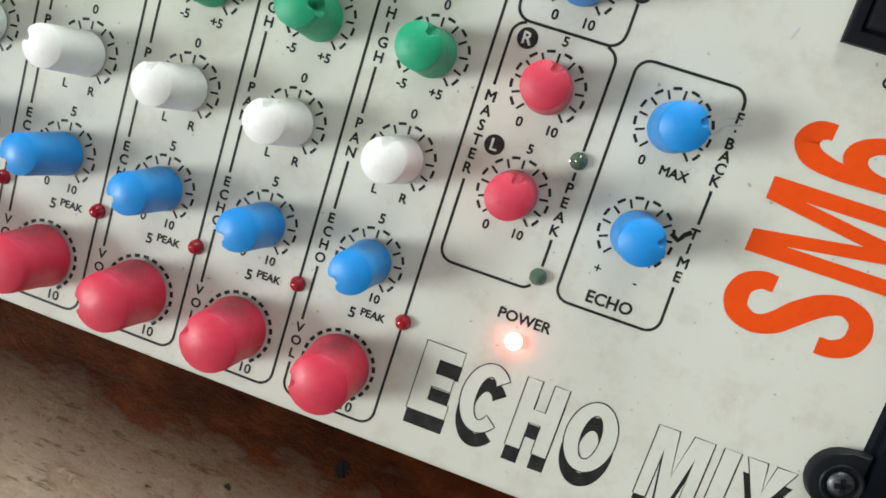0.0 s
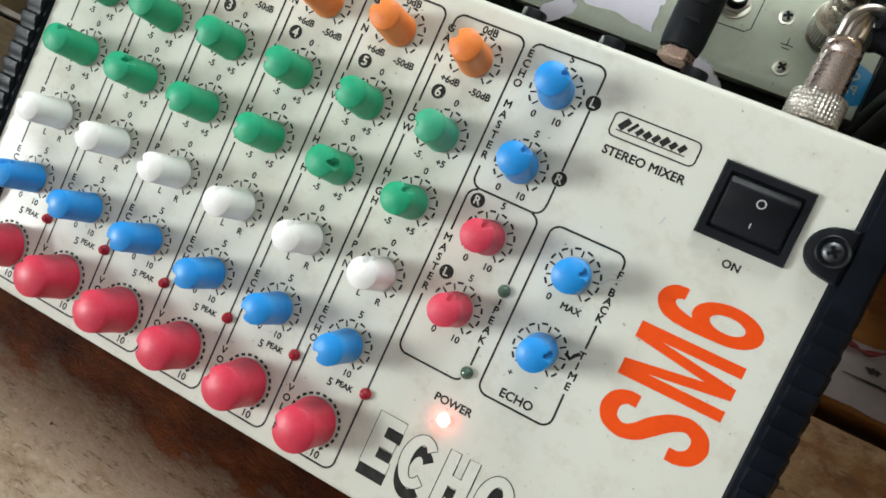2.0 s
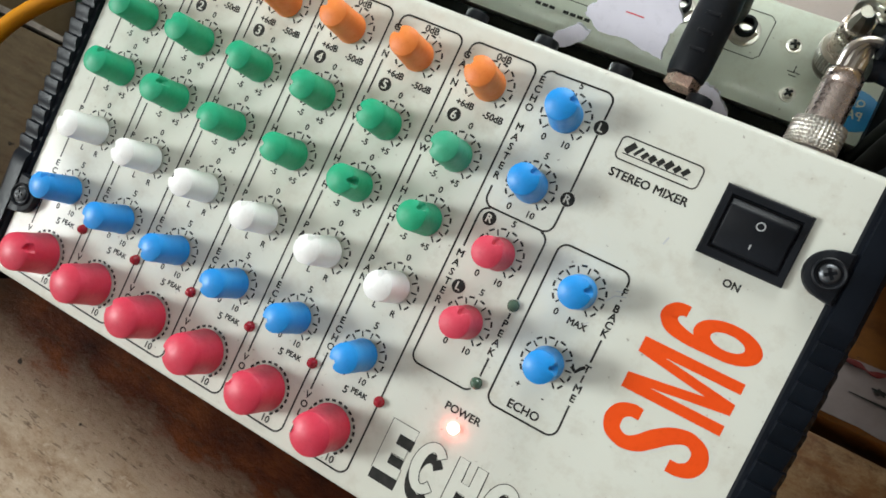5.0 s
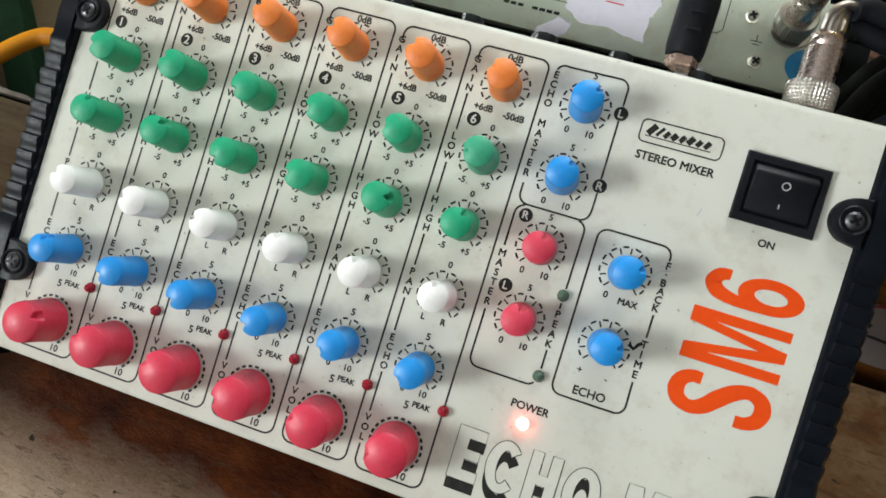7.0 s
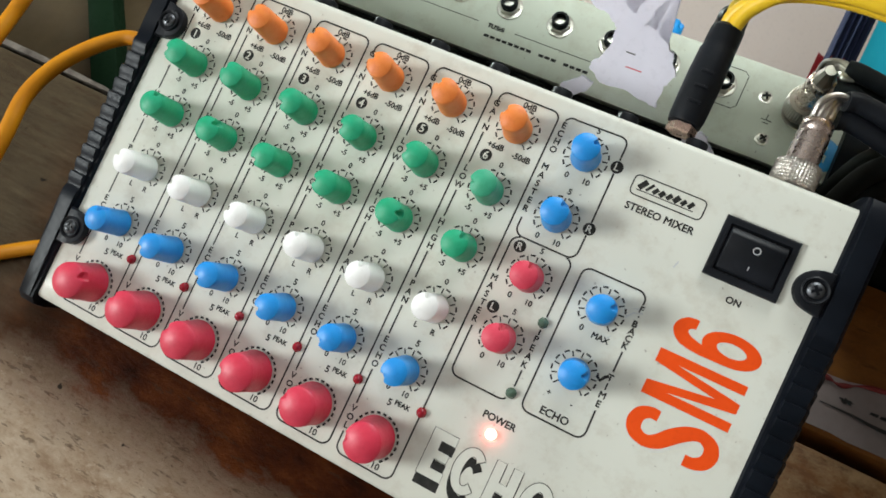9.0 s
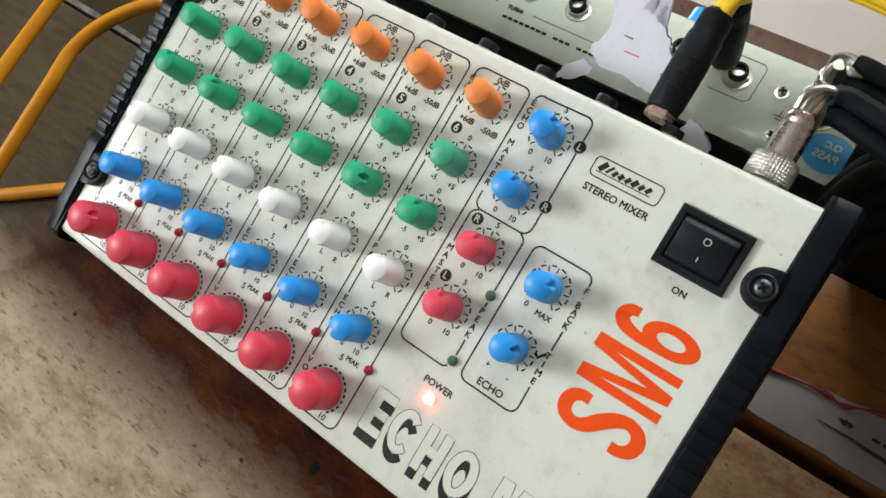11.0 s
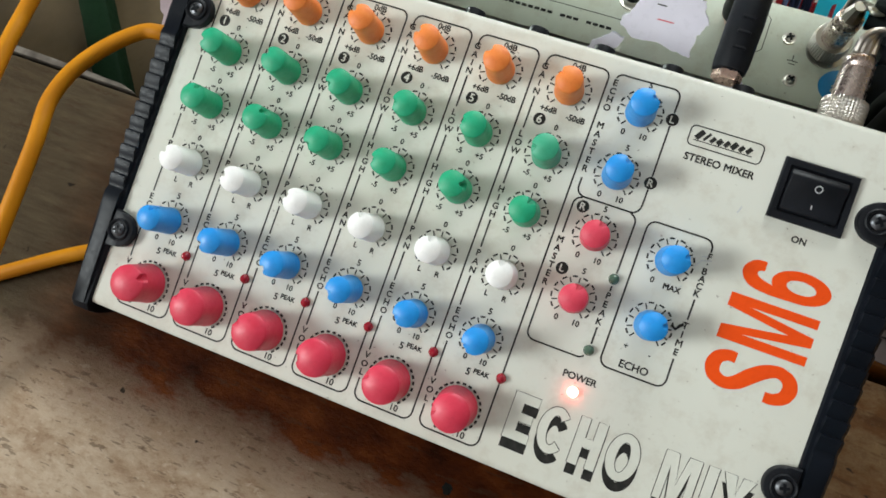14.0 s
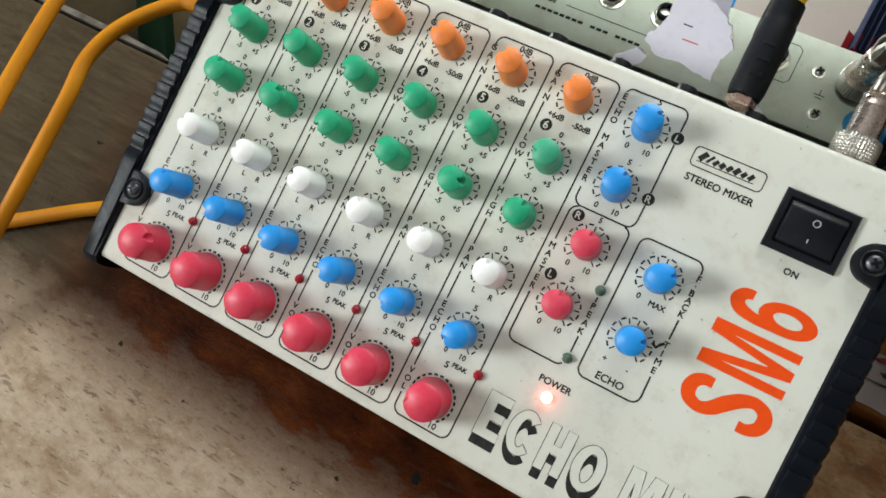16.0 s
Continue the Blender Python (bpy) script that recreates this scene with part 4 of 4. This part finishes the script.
# rocker switch
def switch():
    bm = bmesh.new()
    x0, x1, y0, y1 = -12.6, 12.6, -10.9, 10.9
    outline_out = [(x0, y0), (x1, y0), (x1, y1), (x0, y1)]
    outline_in = [(-10.2, -8.2), (10.2, -8.2), (10.2, 8.2), (-10.2, 8.2)]
    levels = [(outline_out, 0.1), (outline_out, 1.5), ([(0.965 * x, 0.96 * y) for x, y in outline_out], 2.0), ([(1.02 * x, 1.02 * y) for x, y in outline_in], 2.0), (outline_in, 1.2), (outline_in, 0.3)]
    rows = [[bm.verts.new(mm(x, y, z)) for x, y in o] for o, z in levels]
    for a, b in zip(rows, rows[1:]):
        for k in range(4):
            bm.faces.new((a[k], a[(k + 1) % 4], b[(k + 1) % 4], b[k]))
    bm.faces.new(rows[-1])
    s = part("rocker_switch", bm, BLACK, mixer, "black rocker switch", spot(79.8, 97.7), smooth=20)
    bm = bmesh.new()
    prof = [(-7.5, 0.5), (-7.5, 2.2), (-6.9, 2.7), (-3.5, 2.3), (0.0, 2.4), (3.0, 3.3), (4.7, 4.2), (5.1, 4.25), (7.2, 2.6), (7.5, 0.5)]
    left = [bm.verts.new(mm(-9.6, y, z)) for y, z in prof]
    right = [bm.verts.new(mm(9.6, y, z)) for y, z in prof]
    for k in range(len(prof) - 1):
        bm.faces.new((left[k], right[k], right[k + 1], left[k + 1]))
    bm.faces.new(left)
    bm.faces.new(right[::-1])
    bmesh.ops.recalc_face_normals(bm, faces=bm.faces)
    edges = [e for e in bm.edges if e.calc_face_angle(0) > 0.7]
    bmesh.ops.bevel(bm, geom=edges, offset=0.0006, segments=2, profile=0.5, affect="EDGES")
    rocker = part("rocker", bm, BLACK, s, smooth=30)
    bm = bmesh.new()
    stroke(bm, arc(0.0, 0.0, 1.15, 0, 345, 23), 0.36, True, 0.0)
    part("switch_mark", bm, GREY_MARK, s, "", Matrix.Translation(mm(0.4, 2.4, 3.35)) @ Matrix.Rotation(radians(18), 4, "X"), smooth=0)
    bm = bmesh.new()
    stroke(bm, [(0.0, -1.15), (0.0, 1.15)], 0.36, False, 0.0)
    part("switch_mark", bm, GREY_MARK, s, "", Matrix.Translation(mm(0.2, -3.6, 2.36)) @ Matrix.Rotation(radians(-9), 4, "X"), smooth=0)


switch()

# scratches and ink marks on the paint
for pts_, w in (([(50.6, 62.0), (52.4, 64.6), (55.6, 65.6)], 0.35), ([(52.0, 66.0), (55.2, 67.0)], 0.3), ([(50.0, 39.6), (51.8, 38.6), (52.8, 40.2), (54.0, 41.2)], 1.1), ([(58.2, 84.6), (59.0, 87.2)], 0.5), ([(47.0, 51.8), (49.0, 54.0)], 0.25)):
    bm = bmesh.new()
    stroke(bm, pts_, w, high=0.07)
    part("pen_mark", bm, INK if w > 0.6 else GREY_MARK, mixer, smooth=0)

# ---------------------------------------------------------------- back panel fittings
BACK = pose(0, 127.0 * MM, 0, -90, 0, 0)  # local z points out of the back, local y points down


def back(x, z):
    """A place on the back panel; z is millimetres below the top."""
    return BACK @ Matrix.Translation(mm(x, -z, 0.1))


def socket_mesh():
    bm = bmesh.new()
    lathe(bm, [(6.6 * MM, 0), (6.6 * MM, 0.8 * MM), (5.6 * MM, 1.0 * MM)], 28)
    lathe(bm, [(5.4 * MM, 1.0 * MM), (5.4 * MM, 2.8 * MM), (4.9 * MM, 3.1 * MM)], 6)
    return to_mesh("nut", bm, STEEL, 30)


def bushing_mesh():
    bm = bmesh.new()
    lathe(bm, [(4.2 * MM, 0.5 * MM), (4.2 * MM, 6.2 * MM), (3.9 * MM, 6.6 * MM), (3.0 * MM, 6.6 * MM), (2.9 * MM, 3.0 * MM)], 24)
    return to_mesh("bushing", bm, BLACK, 40)


NUT, BUSHING = socket_mesh(), bushing_mesh()
JACK_Z = 18.2
for k in range(8):
    n = part("jack_socket", NUT, None, mixer, "steel jack socket nut", back(-142.0 + 27.2 * k, -JACK_Z))
    part("bushing", BUSHING, None, n, "black plastic bushing")
n = part("output_socket", NUT, None, mixer, "round steel output socket", back(85.5, -JACK_Z) @ Matrix.Diagonal((1.35, 1.35, 1, 1)))
WASHER = bmesh.new()
lathe(WASHER, [(3.1 * MM, 0), (3.1 * MM, 0.5 * MM), (2.0 * MM, 0.6 * MM), (2.0 * MM, 1.5 * MM), (1.2 * MM, 2.0 * MM), (0.3 * MM, 2.1 * MM)], 20)
WASHER_ME = to_mesh("back_screw", WASHER, STEEL)
for x, z in ((68.3, 17.0), (74.1, 37.0), (-132.0, 32.0)):
    sc = part("back_screw", WASHER_ME, None, mixer, "", back(x, -z))
    part("slot", CROSS_ME, None, sc, "", Matrix.Translation(mm(0, 0, 0.8)) @ Matrix.Rotation(0.4 + x, 4, "Z"))
bm = bmesh.new()
prism(bm, [(x * MM * 1.25, y * MM) for x, y in arc(0, 0, 8.8, 0, 350, 30)], 0.0001, 0.00025)
st = part("round_sticker", bm, STICKER, mixer, "blue oval inspection sticker", back(97.0, -34.0), smooth=0)


def back_write(words, x, z, size, material=INK, **style):
    me = text_mesh(words, size, material, **style)
    part("printed_letters", me, None, mixer, "", BACK @ Matrix.Translation(mm(x, z, 0.2)) @ Matrix.Rotation(math.pi, 4, "Z") @ Matrix.Translation(mm(0, 0, 0.25)))


back_write("PASS", 96.6, 35.6, 3.4, PALE_INK, bold=0.1)
back_write("Q.C", 97.6, 30.6, 2.8, PALE_INK, bold=0.1)
back_write("INPUT", -62.0, 31.0, 2.2, bold=0.12)


def back_lines(pairs, width=0.4):
    for points in pairs:
        bm = bmesh.new()
        stroke(bm, points, width, high=0.2)
        part("frame_line", bm, INK, mixer, "", BACK, smooth=0)


back_lines([[(-120, 30.6), (-72, 30.6)], [(-52, 30.6), (-2, 30.6)], [(40, 28)] + [(56, 28), (58, 26), (58, 10), (56, 8), (40, 8)], [(70, 27.5), (75, 27.5)], [(71, 29), (74, 29)], [(72.5, 24.5), (72.5, 27.5)]])
bm = bmesh.new()
for k in range(17):
    if k not in (8, 12):
        stroke(bm, [(-66.0 + 3.3 * k, 36.6), (-63.4 + 3.3 * k, 36.6)], 1.5, high=0.2)
part("printed_bars", bm, INK, mixer, "row of small unreadable print", BACK, smooth=0)

# ---------------------------------------------------------------- mirror behind the mixer
TILT_MIRROR = 40.5
MIRROR_POSE = PANEL @ Matrix.Translation(mm(0, 155.25, -50.1)) @ Matrix.Rotation(radians(TILT_MIRROR), 4, "X")
mirror = thing("leaning_mirror", MIRROR_POSE, "large leaning mirror behind the mixer, with torn paper stuck on", "mirror")
bm = bmesh.new()
box(bm, -0.185, 0.122, -0.028, 0.082, -0.004, 0.0)
part("glass", bm, MIRROR, mirror, "silvered mirror glass", smooth=0)
bm = bmesh.new()
box(bm, -0.19, 0.126, -0.033, 0.087, -0.016, -0.0045, 0.002)
part("backing_board", bm, TRIM, mirror)


# torn paper stuck on the mirror
def torn(name, outline, label, thick=0.0006):
    """A ragged piece of paper on the glass; outline in millimetres of the mirror's face."""
    bm = bmesh.new()
    pts2 = []
    n = len(outline)
    for k in range(n):
        a, b = Vector((*outline[k], 0)), Vector((*outline[(k + 1) % n], 0))
        for s in range(8):
            p = a.lerp(b, s / 8)
            p = p + 1.0 * noise.noise_vector(p * 0.3) + 0.7 * noise.noise_vector(p * 1.1)
            pts2.append((p.x * MM, p.y * MM))
    prism(bm, pts2, 0.0004, 0.0004 + thick)
    bmesh.ops.triangulate(bm, faces=bm.faces)
    return solid(name, bm, PAPER, label, "paper", at=MIRROR_POSE, smooth=0)


torn("torn_paper", [(0, 16), (-3, 8), (-6, 2), (1, -3), (14, -2), (27, -5), (27, 5), (29, 11), (25, 19), (20, 23), (15, 26), (10, 27), (12, 31), (14, 37), (23, 46), (30, 56), (16, 60), (11, 46), (7, 35), (5, 30), (1, 31), (-3, 38), (-6, 52), (-24, 50), (-19, 33), (-13, 28), (-5, 26), (0, 22)], "torn lilac paper scrap stuck on the mirror")
torn("torn_paper", [(-18, -16), (-16, -10), (-8, -3), (-2, -4), (-4, -9), (-11, -14)], "small crumpled paper shred on the mirror")
torn("torn_paper", [(42, -14), (46, -7), (51, -9), (58, -16), (54, -22), (44, -20)], "torn lilac paper scrap stuck on the mirror")
for x0_, y0_, x1_, y1_, tint in ((-14, 37, -7, 36, INK), (9, 8, 16, 8, RED), (7, 14, 11, 14, INK), (-12, 43, -8, 43, RED)):
    bm = bmesh.new()
    stroke(bm, [(x0_, y0_), (x1_, y1_)], 0.5, high=1.15)
    solid("pen_line", bm, tint, "short printed line on the torn paper", "print", at=MIRROR_POSE, smooth=0)


# ---------------------------------------------------------------- plugs and cables
def jack_plug(x, z):
    """A moulded black jack plug in the back, with its yellow cable."""
    p = thing("jack_plug", PANEL @ BACK @ Matrix.Translation(mm(x, z, 0)), "black moulded jack plug with a copper ring and yellow cable", "plug")
    bm = bmesh.new()
    lathe(bm, [(5.0 * MM, 7.0 * MM), (5.7 * MM, 7.4 * MM), (5.7 * MM, 10.2 * MM), (5.2 * MM, 10.6 * MM)], 6)
    part("collar", bm, COPPER, p, "copper coloured collar ring", smooth=30)
    bm = bmesh.new()
    lathe(bm, [(4.6 * MM, 10.4 * MM), (6.2 * MM, 11.0 * MM), (6.7 * MM, 14.0 * MM), (6.9 * MM, 30.0 * MM), (6.6 * MM, 41.0 * MM), (6.0 * MM, 42.5 * MM), (6.2 * MM, 44.0 * MM), (6.0 * MM, 50.0 * MM), (4.4 * MM, 52.0 * MM)], 28)
    part("sleeve", bm, BLACK, p, smooth=35)
    for k in range(3):
        bm = bmesh.new()
        box(bm, -2.4 * MM, 2.4 * MM, -7.15 * MM, -6.2 * MM, (18 + 6 * k) * MM, (19.2 + 6 * k) * MM, 0.0002)
        part("moulded_bar", bm, BLACK, p)
    for dx in (-1.7, 1.7):
        bm = bmesh.new()
        tube(bm, [mm(0.6 * dx, 0, 49), mm(3 + dx, -7 - dx, 57), mm(16 + 0.6 * dx, -17 - dx, 63), mm(40, -22 - dx, 64.5), mm(75, -21 - dx, 60), mm(120, -16 - dx, 52)], 3.0 * MM, 12, 12)
        part("cable", bm, YELLOW, p, "yellow cable")


jack_plug(41.0, JACK_Z)


def output_connector(x, z):
    p = thing("metal_connector", PANEL @ BACK @ Matrix.Translation(mm(x, z, 0)), "shiny metal cable connector with a knurled ring at the back", "connector")

    def knurl(r, q, a):
        return r + 0.32 * MM * math.sin(20 * a + q / MM * 2.6) * math.sin(20 * a - q / MM * 2.6)

    bm = bmesh.new()
    lathe(bm, [(7.4 * MM, 3.2 * MM)] + [(8.0 * MM, (3.8 + 0.25 * k) * MM) for k in range(32)] + [(7.6 * MM, 12.2 * MM)], 200, None, knurl)
    part("knurled_ring", bm, STEEL, p, "", smooth=20)
    bm = bmesh.new()
    lathe(bm, [(5.8 * MM, 12.0 * MM), (5.8 * MM, 24.0 * MM), (5.4 * MM, 24.4 * MM), (5.4 * MM, 25.0 * MM), (5.7 * MM, 25.4 * MM), (5.6 * MM, 28.6 * MM), (4.9 * MM, 29.4 * MM), (3.0 * MM, 29.6 * MM)], 32)
    part("barrel", bm, BARREL, p, "pinkish polished metal barrel")
    bm = bmesh.new()
    lathe(bm, [(4.2 * MM, 29.4 * MM), (4.0 * MM, 33.0 * MM), (3.0 * MM, 36.0 * MM), (2.4 * MM, 38.0 * MM)], 9)
    part("cable_clamp", bm, STEEL, p, "bent steel cable clamp", smooth=20)
    for k in range(4):
        bm = bmesh.new()
        tube(bm, [mm(-3.4 + 2 * k, -3, 30), mm(-3 + 2 * k, -4.6 + k, 35), mm(0.5 + k, -4 + 1.4 * k, 39), mm(5, -3 + 2 * k, 40), mm(9, 0.5 * k, 39)], 1.15 * MM, 8, 6)
        part("loose_wire", bm, STEEL, p, "loose bare wire end")
    for y, z, fall in ((-2, 39, 0), (2, 33, 3)):
        bm = bmesh.new()
        tube(bm, [mm(5, y, z), mm(12, y + 1, z + 1), mm(40, y + 4, z - 4), mm(90, 12 + fall, 26), mm(160, 30 + fall, 8), mm(240, 60 + fall, 0)], 3.7 * MM, 14, 8)
        part("cable", bm, BLACK, p, "thick black cable")


output_connector(84.2, JACK_Z)


# black tubes added to darken the mirror's right end
for k in range(4):
    bm = bmesh.new()
    tube(bm, [mm(104 + 5.5 * k, -30, 6), mm(107 + 6 * k, -12 - 2 * k, 7 - k), mm(114 + 6 * k, 6 - 6 * k, 6), mm(132 + 5 * k, 18 - 9 * k, 5), mm(170, 26 - 10 * k, 2)], 4.4 * MM, 12, 8)
    solid("dark_filler_lead", bm, SHADE, "black cable added to darken the end of the mirror", "cable", group="black cables", at=MIRROR_POSE)


def loose_cable(points, label, radius=3.4):
    bm = bmesh.new()
    tube(bm, [mm(*q) for q in points], radius * MM, 14, 10)
    return solid("power_cable", bm, CABLE, label, "cable", group="orange cables")


loose_cable([(-300, -190, 3.4), (-250, -150, 3.6), (-222, -100, 10), (-217, -61, 22), (-214, -28, 32), (-217, 18, 40), (-222, 42, 41), (-217, 64, 41), (-201, 84, 41), (-184, 93, 37), (-150, 140, 8)], "orange-yellow cable arching over the table behind the mixer")
loose_cable([(-340, -170, 3.4), (-280, -130, 6), (-240, -95, 24), (-226, -60, 38), (-233, -29, 41), (-243, 0, 42), (-253, 44, 42), (-257, 70, 42), (-262, 100, 38), (-300, 170, -10), (-420, 300, -60)], "orange-yellow cable raised over the table")
loose_cable([(-400, -150, 3.4), (-330, -105, 3.4), (-256, -53, 3.5), (-228, -33, 3.5), (-205, -16, 3.5), (-183, -2, 3.5)], "orange-yellow cable running under the mixer's side")
loose_cable([(-420, -20, 3.4), (-352, -18, 3.4), (-330, -4, 3.4), (-329, 12, 3.4), (-345, 24, 3.4), (-420, 50, 3.4)], "orange-yellow cable loop on the table")

# things beyond the table's back edge
bm = bmesh.new()
box(bm, -0.009, 0.009, -0.009, 0.009, -0.25, 0.18, 0.003)
solid("green_post", bm, POST, "dark green painted metal post behind the table", "post", at=look((-0.39, 0.219, -0.06), (-0.58, 0.438, -0.06)))
carton = thing("storage_box", Matrix.Identity(4), "beige board box with a loose lid standing behind the table", "box")
bm = bmesh.new()
box(bm, -0.75, -0.17, 0.084, 0.50, FLOOR_Z, -0.075, 0.003)
part("body", bm, BEIGE, carton)
for y0, y1 in ((0.082, 0.262), (0.268, 0.502)):
    bm = bmesh.new()
    box(bm, -0.752, -0.168, y0, y1, -0.074, -0.068, 0.0015)
    part("lid_board", bm, BEIGE, carton)
loose_cable([(-520, 190, -64.5), (-430, 200, -64.5), (-350, 172, -64.5), (-300, 178, -64.5), (-240, 190, -64.5)], "orange-yellow cable lying on the box behind the table", 3.0)
bm = bmesh.new()
sheet(bm, ((-0.250, 0.122, -0.034), (-0.215, 0.118, -0.03), (-0.21, 0.20, -0.02), (-0.282, 0.185, -0.03)), 12, 12, 0.006, 8.0, 0.0004, 0.006)
note = solid("scribbled_paper", bm, PINK_PAPER, "pinkish crumpled paper sheet with purple pen scribbles", "paper")

bm = bmesh.new()
tube(bm, [(-0.279, 0.178, -0.0215), (-0.274, 0.166, -0.0215), (-0.271, 0.172, -0.021), (-0.266, 0.158, -0.0215), (-0.262, 0.162, -0.021), (-0.246, 0.148, -0.0215)], 0.0012, 8, 6)
part("pen_scribble", bm, PURPLE, note, "purple pen scribble")

# things across the room, seen in the mirror
bm = bmesh.new()
box(bm, -2.598, 1.898, -1.32, -1.26, 0.385, 0.445, 0.004)
solid("beam", bm, TRIM, "red-brown timber beam across the room", "beam", "structure")
bm = bmesh.new()
tube(bm, [(-2.598, -1.215, 0.96), (-0.6, -1.215, 0.95), (0.6, -1.215, 0.95), (1.898, -1.215, 0.96)], 0.004, 8, 6)
solid("clothes_line", bm, CABLE, "thin cord strung across the room", "cord", "structure")


def hanging_cloth(name, x0, x1, y, z0, z1, material, label, seed):
    bm = bmesh.new()
    nx, nz = 40, 16
    grid = []
    for j in range(nz + 1):
        grid.append([bm.verts.new((x0 + (x1 - x0) * i / nx, y + 0.03 * noise.noise(Vector((i * 0.33, j * 0.06, seed))) + 0.02 * math.sin(i * 0.8 + seed), z0 + (z1 - z0) * j / nz)) for i in range(nx + 1)])
    faces = [bm.faces.new((grid[j][i], grid[j][i + 1], grid[j + 1][i + 1], grid[j + 1][i])) for j in range(nz) for i in range(nx)]
    back_ = bmesh.ops.extrude_face_region(bm, geom=faces)
    bmesh.ops.translate(bm, vec=(0, -0.003, 0), verts=[g for g in back_["geom"] if isinstance(g, bmesh.types.BMVert)])
    bmesh.ops.recalc_face_normals(bm, faces=bm.faces)
    return solid(name, bm, material, label, "cloth")


hanging_cloth("blue_cloth", 0.30, 0.95, -1.22, 0.46, 0.95, CYAN, "bright cyan-blue cloth hanging across the room", 2.0)
hanging_cloth("navy_cloth", 0.235, 0.295, -1.21, 0.46, 0.955, NAVY_CLOTH, "dark navy cloth hanging across the room", 5.0)
hanging_cloth("red_cloth", 0.22, 0.34, -1.235, 0.36, 0.50, RED_CLOTH, "red cloth hanging across the room", 7.0)
